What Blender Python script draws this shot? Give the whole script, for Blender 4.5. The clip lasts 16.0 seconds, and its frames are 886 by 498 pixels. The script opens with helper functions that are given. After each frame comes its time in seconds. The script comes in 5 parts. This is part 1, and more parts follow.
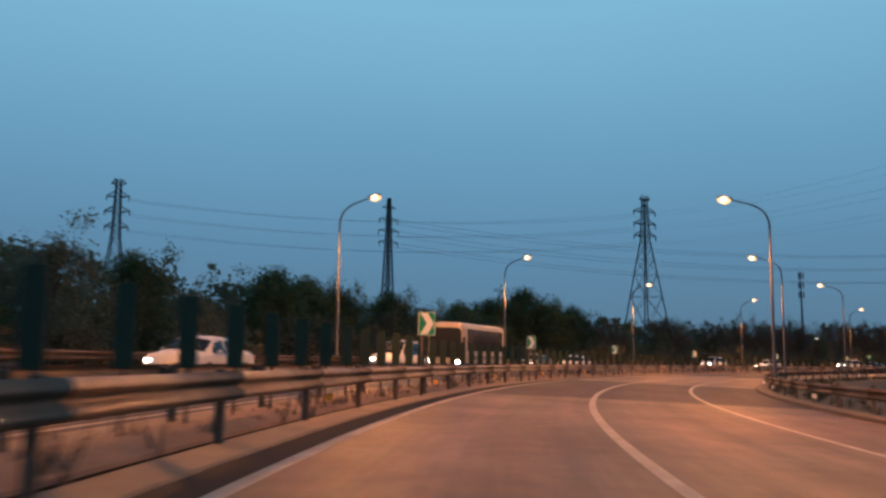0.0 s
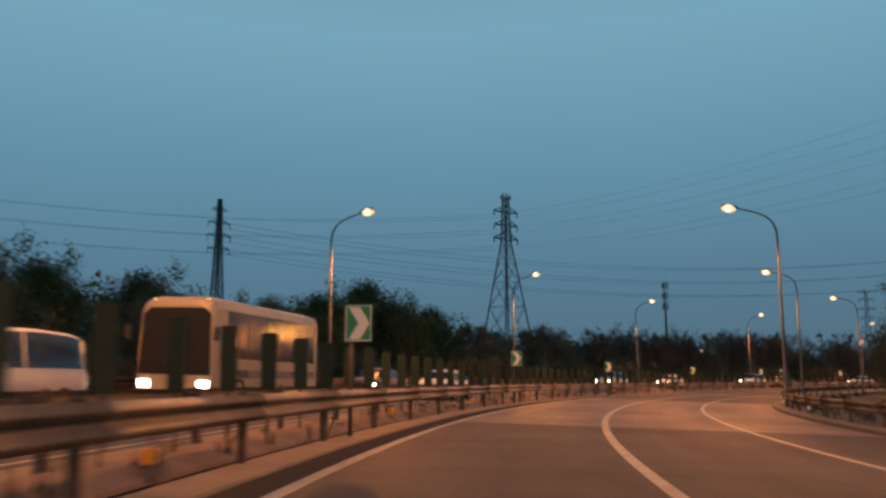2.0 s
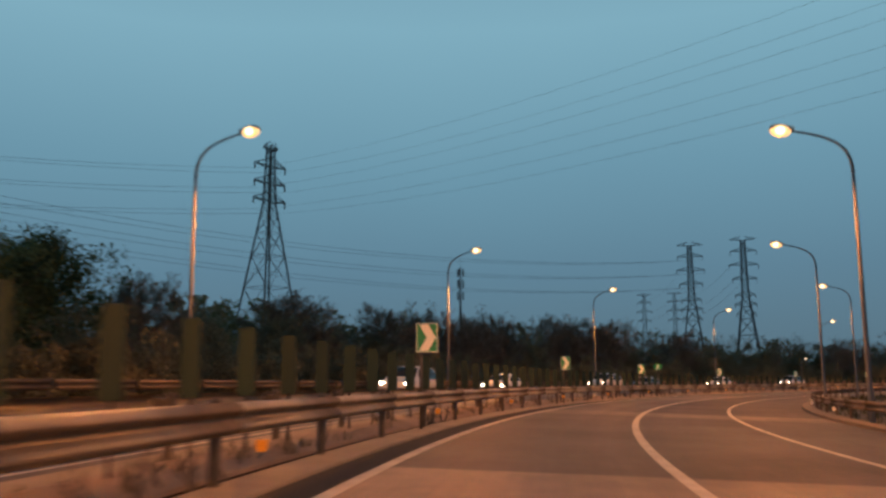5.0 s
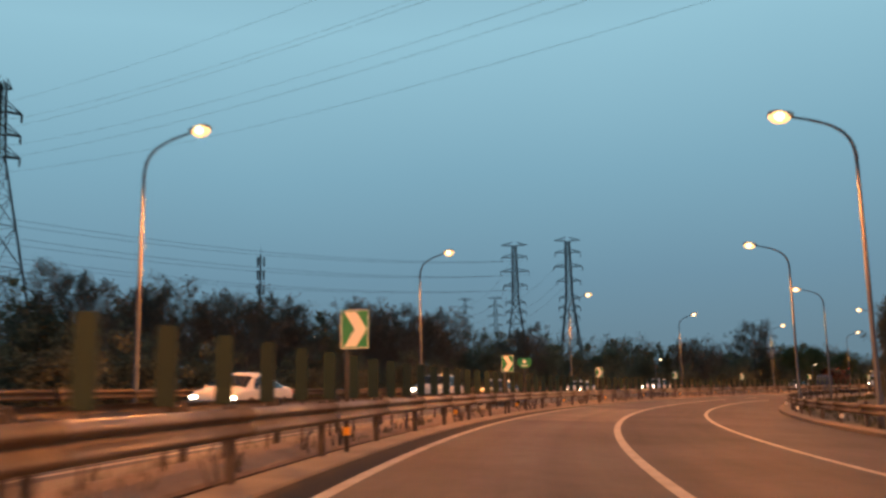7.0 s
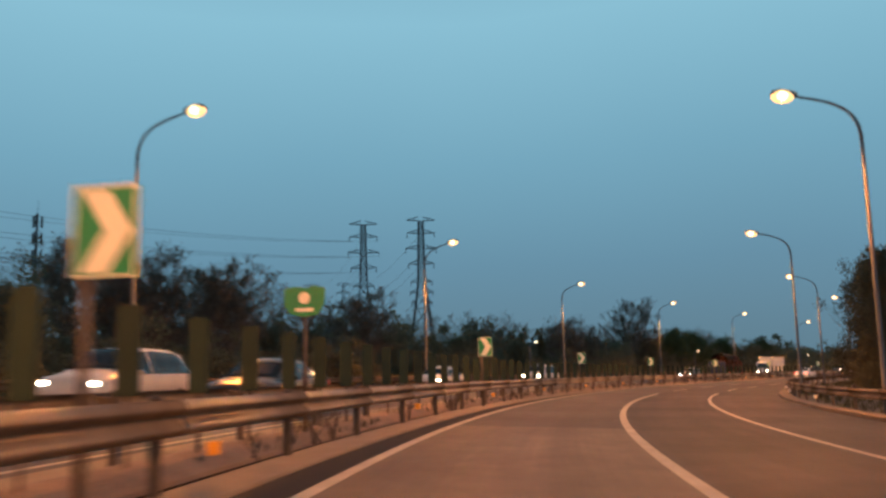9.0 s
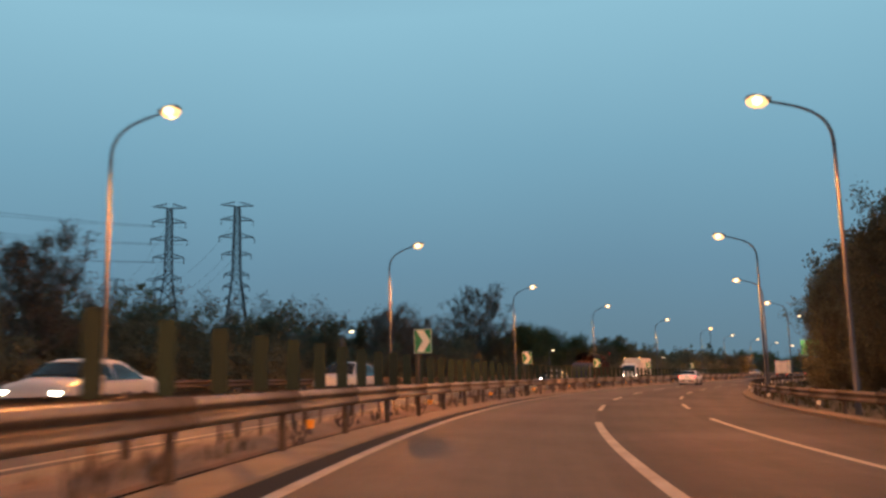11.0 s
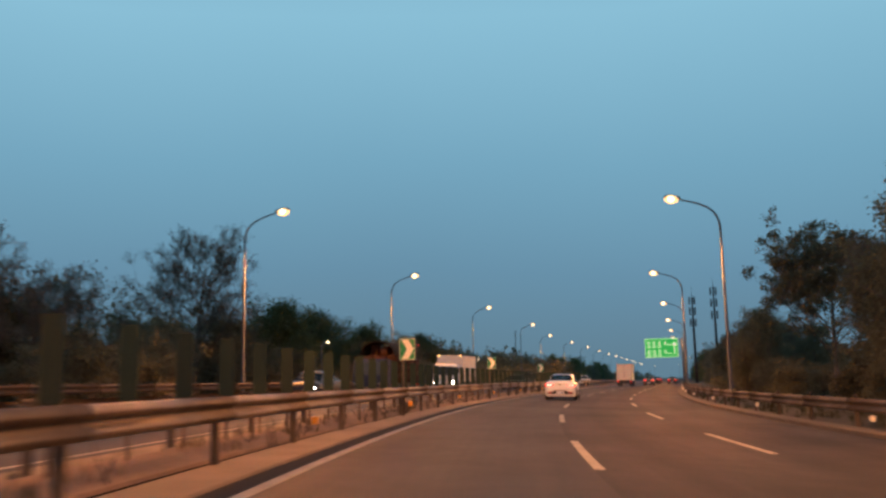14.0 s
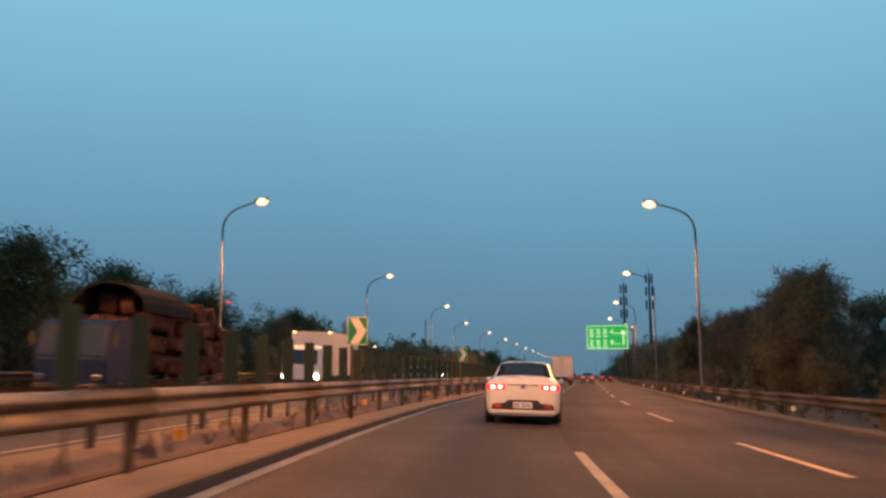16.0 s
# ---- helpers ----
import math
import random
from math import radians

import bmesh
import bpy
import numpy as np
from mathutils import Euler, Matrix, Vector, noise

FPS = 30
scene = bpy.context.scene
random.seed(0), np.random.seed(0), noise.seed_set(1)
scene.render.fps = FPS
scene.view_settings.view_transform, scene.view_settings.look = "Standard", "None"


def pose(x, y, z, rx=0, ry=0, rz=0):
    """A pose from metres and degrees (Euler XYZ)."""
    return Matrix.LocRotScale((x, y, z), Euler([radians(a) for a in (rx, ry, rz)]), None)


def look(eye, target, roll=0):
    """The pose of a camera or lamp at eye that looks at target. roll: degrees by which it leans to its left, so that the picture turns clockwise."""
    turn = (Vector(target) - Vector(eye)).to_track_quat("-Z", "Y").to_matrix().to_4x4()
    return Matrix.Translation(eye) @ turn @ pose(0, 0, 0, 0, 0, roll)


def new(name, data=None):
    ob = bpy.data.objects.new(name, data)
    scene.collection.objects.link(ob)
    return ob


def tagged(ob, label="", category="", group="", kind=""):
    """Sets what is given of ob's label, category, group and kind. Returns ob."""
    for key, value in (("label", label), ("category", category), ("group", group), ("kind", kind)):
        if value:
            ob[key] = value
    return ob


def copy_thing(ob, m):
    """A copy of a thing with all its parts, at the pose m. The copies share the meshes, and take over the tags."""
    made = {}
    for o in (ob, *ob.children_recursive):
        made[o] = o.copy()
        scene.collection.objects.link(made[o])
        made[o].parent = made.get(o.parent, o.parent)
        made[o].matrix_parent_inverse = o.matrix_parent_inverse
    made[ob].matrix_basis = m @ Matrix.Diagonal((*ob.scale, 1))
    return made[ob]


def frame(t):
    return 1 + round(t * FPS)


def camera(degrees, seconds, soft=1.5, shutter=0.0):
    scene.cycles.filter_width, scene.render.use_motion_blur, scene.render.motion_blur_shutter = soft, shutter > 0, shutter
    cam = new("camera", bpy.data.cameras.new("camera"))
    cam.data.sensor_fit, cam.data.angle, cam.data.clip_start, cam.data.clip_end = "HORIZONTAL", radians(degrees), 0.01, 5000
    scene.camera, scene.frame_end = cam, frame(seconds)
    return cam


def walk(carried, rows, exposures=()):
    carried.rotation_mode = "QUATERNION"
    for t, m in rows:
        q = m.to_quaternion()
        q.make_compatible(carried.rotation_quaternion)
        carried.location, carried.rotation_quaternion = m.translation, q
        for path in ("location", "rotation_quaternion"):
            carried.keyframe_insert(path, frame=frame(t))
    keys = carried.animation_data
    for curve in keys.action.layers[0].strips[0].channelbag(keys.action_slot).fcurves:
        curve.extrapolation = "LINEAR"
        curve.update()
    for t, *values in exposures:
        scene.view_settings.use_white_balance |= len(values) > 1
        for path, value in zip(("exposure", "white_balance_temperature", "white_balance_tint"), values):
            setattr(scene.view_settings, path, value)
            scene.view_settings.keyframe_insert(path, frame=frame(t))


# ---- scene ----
ROWS = (
    (0, 0.00, 0.00, 1.09, 2.52, 7.33, 0.66), (0.5, -0.00, 8.11, 1.05, 0.79, 7.13, 0.10),
    (1, 0.37, 15.96, 1.07, -1.72, 7.78, 0.05), (1.5, 1.10, 23.56, 1.10, -4.50, 8.92, 0.19),
    (2, 2.18, 31.00, 1.08, -7.43, 8.68, -0.18), (2.5, 3.57, 38.37, 1.11, -10.00, 8.54, -0.06),
    (3, 5.28, 45.69, 1.11, -12.35, 8.51, -0.29), (3.5, 7.32, 52.94, 1.13, -14.72, 8.57, -0.44),
    (3.7, 8.22, 55.82, 1.12, -15.68, 8.54, -0.50), (5.8, 21.07, 85.31, 1.11, -26.28, 8.96, -0.36),
    (6, 22.63, 88.00, 1.10, -27.70, 8.94, -0.50), (6.5, 26.66, 94.48, 1.11, -30.81, 8.98, -0.72),
    (7, 30.88, 100.63, 1.10, -33.40, 9.22, -0.92), (7.5, 35.34, 106.48, 1.10, -35.91, 9.12, -0.80),
    (8, 40.05, 112.15, 1.07, -38.01, 8.98, -1.34), (8.5, 45.04, 117.74, 1.08, -40.46, 8.75, -1.30),
    (8.7, 47.12, 119.93, 1.07, -41.54, 8.65, -1.31), (10.8, 71.60, 140.45, 1.11, -52.98, 8.34, -1.19),
    (11, 74.13, 142.18, 1.08, -54.17, 8.54, -1.35), (11.5, 80.63, 146.32, 1.10, -56.86, 8.44, -1.36),
    (12, 87.28, 150.14, 1.09, -59.34, 8.60, -1.59), (12.5, 93.91, 153.61, 1.09, -61.70, 8.68, -1.66),
    (13, 100.53, 156.76, 1.10, -63.82, 8.55, -1.49), (13.5, 107.19, 159.66, 1.10, -65.84, 8.65, -1.52),
    (14, 113.98, 162.34, 1.11, -67.59, 8.69, -1.23), (14.5, 120.96, 164.80, 1.10, -69.30, 8.62, -1.06),
    (15, 128.10, 167.10, 1.10, -71.08, 8.47, -1.03), (15.5, 135.32, 169.27, 1.14, -72.41, 8.51, -1.12),
    (16, 142.63, 171.34, 1.10, -73.31, 8.26, -0.35),
)


def aim(x, y, z, yaw, pitch, roll):
    a, b = radians(yaw), radians(pitch)
    way = Vector((-math.sin(a) * math.cos(b), math.cos(a) * math.cos(b), math.sin(b)))
    return look((x, y, z), Vector((x, y, z)) + way, roll)


cam = camera(53.82, 16.0, soft=2.7, shutter=0.45)
walk(cam, [(r[0], aim(*r[1:])) for r in ROWS],
     ((0, -0.1, 6000, 15), (0.5, -0.02, 6100, 14), (1.5, 0.04, 6480, 15), (2, -0.4, 6500, 12), (2.5, -0.1, 6350, 13), (3.5, -0.02, 6400, 15),
      (5.8, -0.36, 7000, 13), (6.1, -0.36, 7000, 13), (6.5, 0.1, 7150, 15), (7, 0.12, 7200, 16), (7.5, -0.2, 7200, 15), (8, -0.05, 6900, 12), (8.5, 0.05, 6700, 10),
      (11, 0.06, 6900, 14), (11.5, -0.23, 6950, 13), (12, 0.12, 7000, 13), (12.5, 0.15, 7000, 14), (14, 0.05, 6600, 13), (15, 0.05, 6280, 13), (16, 0.05, 6280, 11)))

# ---- dusk sky and light ----
world = bpy.data.worlds.new("dusk")
scene.world = world
world.use_nodes = True
wn, wl = world.node_tree.nodes, world.node_tree.links
wn.clear()
coord = wn.new("ShaderNodeTexCoord")
split = wn.new("ShaderNodeSeparateXYZ")
ramp = wn.new("ShaderNodeValToRGB")
haze = wn.new("ShaderNodeTexNoise")
haze.inputs["Scale"].default_value = 1.6
haze.inputs["Detail"].default_value = 3.0
lift = wn.new("ShaderNodeMath")
lift.operation = "MULTIPLY_ADD"
lift.inputs[1].default_value = 0.07
back = wn.new("ShaderNodeBackground")
out = wn.new("ShaderNodeOutputWorld")
wl.new(coord.outputs["Generated"], split.inputs[0])
wl.new(coord.outputs["Generated"], haze.inputs["Vector"])
wl.new(haze.outputs["Fac"], lift.inputs[0])
wl.new(split.outputs["Z"], lift.inputs[2])
wl.new(lift.outputs[0], ramp.inputs["Fac"])
wl.new(ramp.outputs["Color"], back.inputs["Color"])
wl.new(back.outputs[0], out.inputs["Surface"])
SKY = ((0.0, (0.092, 0.165, 0.215)), (0.07, (0.097, 0.185, 0.25)), (0.16, (0.108, 0.23, 0.325)),
       (0.28, (0.14, 0.315, 0.43)), (0.43, (0.20, 0.425, 0.55)), (0.62, (0.155, 0.32, 0.43)), (1.0, (0.06, 0.135, 0.21)))
while len(ramp.color_ramp.elements) < len(SKY):
    ramp.color_ramp.elements.new(0.5)
for stop, (at, rgb) in zip(ramp.color_ramp.elements, SKY):
    stop.position, stop.color = at, (*rgb, 1)
back.inputs["Strength"].default_value = 1.18
LAMP_POWER = 14200.0
LAMP_COLOUR = (1.0, 0.33, 0.065)

# ---- materials ----
def shader(name, base, rough=0.7, metal=0.0, dirt=None, grain=0.15, scale=6.0, fine=60.0, bump=0.0, mixin=0.5, vary=0.0, spec=0.5):
    """A painted or natural surface: base colour, a second tone in patches, fine grain, relief and a spread from piece to piece."""
    m = bpy.data.materials.new(name)
    m.use_nodes = True
    n, k = m.node_tree.nodes, m.node_tree.links
    p = n["Principled BSDF"]
    tc = n.new("ShaderNodeTexCoord")
    big = n.new("ShaderNodeTexNoise")
    big.inputs["Scale"].default_value, big.inputs["Detail"].default_value = scale, 6.0
    small = n.new("ShaderNodeTexNoise")
    small.inputs["Scale"].default_value, small.inputs["Detail"].default_value = fine, 3.0
    for t in (big, small):
        k.new(tc.outputs["Object"], t.inputs["Vector"])
    spread = n.new("ShaderNodeMapRange")
    spread.inputs["From Min"].default_value, spread.inputs["From Max"].default_value = 0.35, 0.68
    spread.inputs["To Max"].default_value = mixin
    k.new(big.outputs["Fac"], spread.inputs["Value"])
    two = n.new("ShaderNodeMix")
    two.data_type = "RGBA"
    two.inputs["A"].default_value = (*base, 1)
    two.inputs["B"].default_value = (*(dirt or [c * 0.6 for c in base]), 1)
    k.new(spread.outputs[0], two.inputs["Factor"])
    tone = n.new("ShaderNodeMapRange")
    tone.inputs["To Min"].default_value, tone.inputs["To Max"].default_value = 1 - grain, 1 + grain
    k.new(small.outputs["Fac"], tone.inputs["Value"])
    hsv = n.new("ShaderNodeHueSaturation")
    k.new(two.outputs["Result"], hsv.inputs["Color"])
    if vary:
        info = n.new("ShaderNodeObjectInfo")
        span = n.new("ShaderNodeMapRange")
        span.inputs["To Min"].default_value, span.inputs["To Max"].default_value = 1 - vary, 1 + vary
        k.new(info.outputs["Random"], span.inputs["Value"])
        both = n.new("ShaderNodeMath")
        both.operation = "MULTIPLY"
        k.new(tone.outputs[0], both.inputs[0])
        k.new(span.outputs[0], both.inputs[1])
        k.new(both.outputs[0], hsv.inputs["Value"])
    else:
        k.new(tone.outputs[0], hsv.inputs["Value"])
    k.new(hsv.outputs[0], p.inputs["Base Color"])
    rr = n.new("ShaderNodeMapRange")
    rr.inputs["To Min"].default_value, rr.inputs["To Max"].default_value = max(0.02, rough - 0.12), min(1.0, rough + 0.12)
    k.new(big.outputs["Fac"], rr.inputs["Value"])
    k.new(rr.outputs[0], p.inputs["Roughness"])
    p.inputs["Metallic"].default_value = metal
    p.inputs["Specular IOR Level"].default_value = spec
    if bump:
        b = n.new("ShaderNodeBump")
        b.inputs["Strength"].default_value, b.inputs["Distance"].default_value = 0.6, bump
        k.new(small.outputs["Fac"], b.inputs["Height"])
        k.new(b.outputs[0], p.inputs["Normal"])
    return m


def glow(name, rgb, strength):
    m = bpy.data.materials.new(name)
    m.use_nodes = True
    p = m.node_tree.nodes["Principled BSDF"]
    p.inputs["Base Color"].default_value = (*rgb, 1)
    p.inputs["Emission Color"].default_value = (*rgb, 1)
    p.inputs["Emission Strength"].default_value = strength
    return m


def asphalt(name, base, dark, rough, spec=0.28):
    """Worn asphalt: aggregate, patches and faint wheel tracks along the lanes."""
    m = shader(name, base, rough, 0, dark, 0.35, 0.22, 45.0, 0.004, 0.8, 0.0, spec)
    n, k = m.node_tree.nodes, m.node_tree.links
    p = n["Principled BSDF"]
    was = p.inputs["Base Color"].links[0].from_socket
    lane = n.new("ShaderNodeUVMap")
    lane.uv_map = "lane"
    tone = None
    for stretch, detail, lo, hi in (((1.1, 0.012, 1), 4.0, 0.60, 1.42), ((0.35, 0.11, 1), 5.0, 0.70, 1.32), ((9.0, 0.25, 1), 2.0, 0.90, 1.10), ((2.2, 1.6, 1), 6.0, 0.78, 1.24)):
        mp = n.new("ShaderNodeMapping")
        mp.inputs["Scale"].default_value = stretch
        tx = n.new("ShaderNodeTexNoise")
        tx.inputs["Scale"].default_value, tx.inputs["Detail"].default_value = 1.0, detail
        mr = n.new("ShaderNodeMapRange")
        mr.inputs["From Min"].default_value, mr.inputs["From Max"].default_value = 0.3, 0.7
        mr.inputs["To Min"].default_value, mr.inputs["To Max"].default_value = lo, hi
        k.new(lane.outputs[0], mp.inputs["Vector"])
        k.new(mp.outputs[0], tx.inputs["Vector"])
        k.new(tx.outputs["Fac"], mr.inputs["Value"])
        if tone is None:
            tone = mr.outputs[0]
        else:
            mul = n.new("ShaderNodeMath")
            mul.operation = "MULTIPLY"
            k.new(tone, mul.inputs[0])
            k.new(mr.outputs[0], mul.inputs[1])
            tone = mul.outputs[0]
    worn = n.new("ShaderNodeHueSaturation")
    k.new(was, worn.inputs["Color"])
    k.new(tone, worn.inputs["Value"])
    k.new(worn.outputs[0], p.inputs["Base Color"])
    return m


ASPHALT = asphalt("asphalt", (0.0315, 0.0258, 0.0218), (0.0225, 0.0186, 0.016), 0.7, 0.24)
# Colour darkened to offset the lamp pools on the outer lanes.
ASPHALT_OUTER = asphalt("outer_lane_asphalt", (0.0275, 0.0235, 0.0212), (0.020, 0.0172, 0.016), 0.72, 0.18)
ASPHALT_MID = asphalt("greyed_asphalt", (0.074, 0.050, 0.035), (0.052, 0.036, 0.026), 0.68)
ASPHALT_OLD = asphalt("bleached_asphalt", (0.108, 0.068, 0.043), (0.068, 0.044, 0.029), 0.6, 0.26)
GUTTER = shader("gutter_asphalt", (0.034, 0.026, 0.021), 0.9, 0, (0.045, 0.035, 0.028), 0.3, 1.3, 40.0, 0.004, 0.5, 0.0, 0.1)
# Channel soil, much darker than the median soil.
DRAIN_SOIL = shader("dark_drain_soil", (0.017, 0.012, 0.009), 0.95, 0, (0.03, 0.021, 0.014), 0.4, 1.5, 30.0, 0.01, 0.6, 0.0, 0.05)
KERB = shader("kerb_concrete", (0.19, 0.137, 0.088), 0.85, 0, (0.125, 0.088, 0.057), 0.25, 0.9, 35.0, 0.004, 0.7)
# Darker kerb concrete for the outer edge.
KERB_DULL = shader("dull_kerb_concrete", (0.098, 0.074, 0.053), 0.9, 0, (0.066, 0.05, 0.037), 0.25, 0.9, 35.0, 0.004, 0.7)
PAINT = shader("road_paint", (0.37, 0.325, 0.27), 0.8, 0, (0.22, 0.19, 0.155), 0.25, 1.5, 30.0, 0.001, 0.6, 0.0, 0.2)
SOIL = shader("median_soil", (0.195, 0.128, 0.092), 0.95, 0, (0.12, 0.08, 0.057), 0.4, 1.1, 18.0, 0.02, 0.8)
GRASS = shader("grass_ground", (0.019, 0.022, 0.011), 0.95, 0, (0.027, 0.023, 0.014), 0.4, 0.25, 9.0, 0.03, 0.8)
# Darker steel for the two outermost guardrails.
STEEL_DULL = shader("dull_steel", (0.062, 0.047, 0.036), 0.75, 0.1, (0.04, 0.03, 0.023), 0.15, 2.2, 50.0, 0.0, 0.7, 0.04, 0.3)
STEEL = shader("galvanised_steel", (0.125, 0.092, 0.063), 0.55, 0.1, (0.07, 0.05, 0.035), 0.15, 2.2, 50.0, 0.0, 0.7, 0.04)
POST = shader("weathered_post_steel", (0.085, 0.066, 0.052), 0.65, 0.3, (0.05, 0.036, 0.026), 0.2, 5.0, 50.0, 0.0, 0.7, 0.15)
POLE = shader("lamp_pole_paint", (0.125, 0.135, 0.15), 0.7, 0.0, (0.08, 0.084, 0.092), 0.1, 1.5, 40.0, 0.0, 0.6, 0.0, 0.15)
PANEL = shader("green_plastic", (0.006, 0.025, 0.013), 0.75, 0, (0.010, 0.024, 0.013), 0.2, 3.0, 30.0, 0.0, 0.7, 0.2)
SIGN_GREEN = shader("sign_green", (0.012, 0.25, 0.085), 0.35, 0, (0.014, 0.20, 0.07), 0.06, 3.0, 50.0)
SIGN_PALE = shader("reflective_cream", (0.86, 0.83, 0.68), 0.35, 0, (0.80, 0.76, 0.60), 0.05, 5.0, 50.0)
BARK = shader("bark", (0.115, 0.092, 0.075), 0.95, 0, (0.06, 0.05, 0.042), 0.3, 2.5, 25.0, 0.02, 0.8, 0.2)
LEAF = shader("spring_leaves", (0.092, 0.116, 0.054), 0.8, 0, (0.06, 0.075, 0.035), 0.3, 0.8, 14.0, 0.0, 0.9, 0.3, 0.1)
LEAF_DARK = shader("dark_leaves", (0.135, 0.13, 0.084), 0.8, 0, (0.096, 0.092, 0.06), 0.3, 0.8, 14.0, 0.0, 0.9, 0.3, 0.1)
LEAF_BROWN = shader("brown_twigs", (0.115, 0.09, 0.068), 0.85, 0, (0.075, 0.062, 0.047), 0.3, 0.8, 14.0, 0.0, 0.8, 0.25, 0.1)

def let_through(m, share=0.4):
    """Thin leaves pass some of the light that falls on their backs."""
    n, k = m.node_tree.nodes, m.node_tree.links
    p, out_node = n["Principled BSDF"], n["Material Output"]
    thin = n.new("ShaderNodeBsdfTranslucent")
    k.new(p.inputs["Base Color"].links[0].from_socket, thin.inputs["Color"])
    mix = n.new("ShaderNodeMixShader")
    mix.inputs[0].default_value = share
    k.new(p.outputs[0], mix.inputs[1])
    k.new(thin.outputs[0], mix.inputs[2])
    k.new(mix.outputs[0], out_node.inputs["Surface"])


for leafy in (LEAF, LEAF_DARK, LEAF_BROWN):
    let_through(leafy)
LATTICE = shader("lattice_steel", (0.035, 0.035, 0.042), 0.7, 0.2, (0.045, 0.045, 0.05), 0.1, 0.3, 8.0)
CABLE = shader("cable", (0.05, 0.05, 0.055), 0.6)
YELLOW = shader("reflector_yellow", (0.75, 0.33, 0.03), 0.4, 0, (0.55, 0.23, 0.03), 0.1, 6.0, 40.0)
WHITE_TAG = shader("reflector_white", (0.8, 0.78, 0.72), 0.35)
LAMP_SHELL = shader("lamp_shell", (0.33, 0.33, 0.33), 0.45, 0.4)
LAMP_GLASS = glow("sodium_bowl", (1.0, 0.60, 0.25), 1.6)
LAMP_CORE = glow("sodium_arc", (1.0, 0.80, 0.46), 4.5)

# ---- mesh helpers ----
random.seed(7)


def part(name, bm, material, parent=None, label="", smooth=False):
    me = bpy.data.meshes.new(name)
    bm.to_mesh(me)
    bm.free()
    for m in (material if isinstance(material, (list, tuple)) else [material]):
        me.materials.append(m)
    if smooth:
        me.polygons.foreach_set("use_smooth", [True] * len(me.polygons))
    ob = new(name, me)
    ob.parent = parent
    if label:
        tagged(ob, label)
    return ob


def share(name, me, m, parent):
    """One more object on the same mesh."""
    ob = new(name, me)
    ob.parent = parent
    ob.matrix_basis = m
    return ob


def empty(name, m=None):
    ob = new(name)
    ob.empty_display_size = 0.3
    if m is not None:
        ob.matrix_basis = m
    return ob


def box(bm, c, size, m=None, bevel=0.0, mat=0):
    r = bmesh.ops.create_cube(bm, size=1.0)
    t = Matrix.Translation(c) @ Matrix.Diagonal((*size, 1))
    bmesh.ops.transform(bm, matrix=(m or Matrix()) @ t, verts=r["verts"])
    fs = {f for v in r["verts"] for f in v.link_faces}
    for f in fs:
        f.material_index = mat
    if bevel:
        es = {e for v in r["verts"] for e in v.link_edges}
        bmesh.ops.bevel(bm, geom=list(es), offset=bevel, segments=2, affect="EDGES", profile=0.5)
    return r["verts"]


def bar(bm, a, b, w, w2=None, sides=4):
    """A straight bar from a to b, w thick at a and w2 at b."""
    a, b = Vector(a), Vector(b)
    d = b - a
    if d.length < 1e-5:
        return
    q = d.to_track_quat("Z", "Y").to_matrix().to_4x4()
    r = bmesh.ops.create_cone(bm, cap_ends=True, segments=sides, radius1=w / 2, radius2=(w2 if w2 is not None else w) / 2, depth=d.length)
    bmesh.ops.transform(bm, matrix=Matrix.Translation((a + b) / 2) @ q, verts=r["verts"])


def tube(bm, pts, radii, sides=10):
    """A bent tube through pts."""
    rings = []
    pts = [Vector(p) for p in pts]
    for i, p in enumerate(pts):
        d = (pts[min(i + 1, len(pts) - 1)] - pts[max(i - 1, 0)]).normalized()
        q = d.to_track_quat("Z", "Y").to_matrix()
        r = radii[i] if isinstance(radii, (list, tuple)) else radii
        rings.append([bm.verts.new(p + q @ Vector((r * math.cos(2 * math.pi * k / sides), r * math.sin(2 * math.pi * k / sides), 0))) for k in range(sides)])
    for a, b in zip(rings, rings[1:]):
        for k in range(sides):
            bm.faces.new((a[k], a[(k + 1) % sides], b[(k + 1) % sides], b[k]))
    bm.faces.new(rings[0][::-1])
    bm.faces.new(rings[-1])


def prism(bm, outline, y0, y1, m=None, mat=0):
    """An outline in x and z, given depth in y."""
    m = m or Matrix()
    a = [bm.verts.new(m @ Vector((x, y0, z))) for x, z in outline]
    b = [bm.verts.new(m @ Vector((x, y1, z))) for x, z in outline]
    fs = [bm.faces.new(a), bm.faces.new(b[::-1])]
    for i in range(len(a)):
        j = (i + 1) % len(a)
        fs.append(bm.faces.new((a[j], a[i], b[i], b[j])))
    for f in fs:
        f.material_index = mat


# ---- the road's line ----
TURN = (-0.483056, 2.187886, -4.667464, 5.110641, 31.832487, -1.175066)
END, HEAD_END, STEP = 241.99, 74.583, 0.5
MILE = np.arange(-80.0, 1500.0, STEP)


def heading(q):
    """Compass heading of the road, clockwise from +y, in radians."""
    h = np.polyval(TURN, np.clip(q, 3, END) / 100) + np.where(q < 3, (q - 3) * 0.328, 0)
    u = np.clip((q - END) / 75, 0, 1)
    return np.radians(h + np.where(q > END, (82.7 - HEAD_END) * (2 * u - u * u), 0))


HEAD = heading(MILE + STEP / 2)
LINE = np.stack([np.r_[0, np.cumsum(np.sin(HEAD))[:-1]], np.r_[0, np.cumsum(np.cos(HEAD))[:-1]]], -1) * STEP + (17.619, -76.874)
BANK = 0.0316


def ground_z(o):
    """Height of the banked carriageways, o metres right of the inner edge line."""
    return -BANK * (min(max(o, -13.5), 13.0) - 2.1)


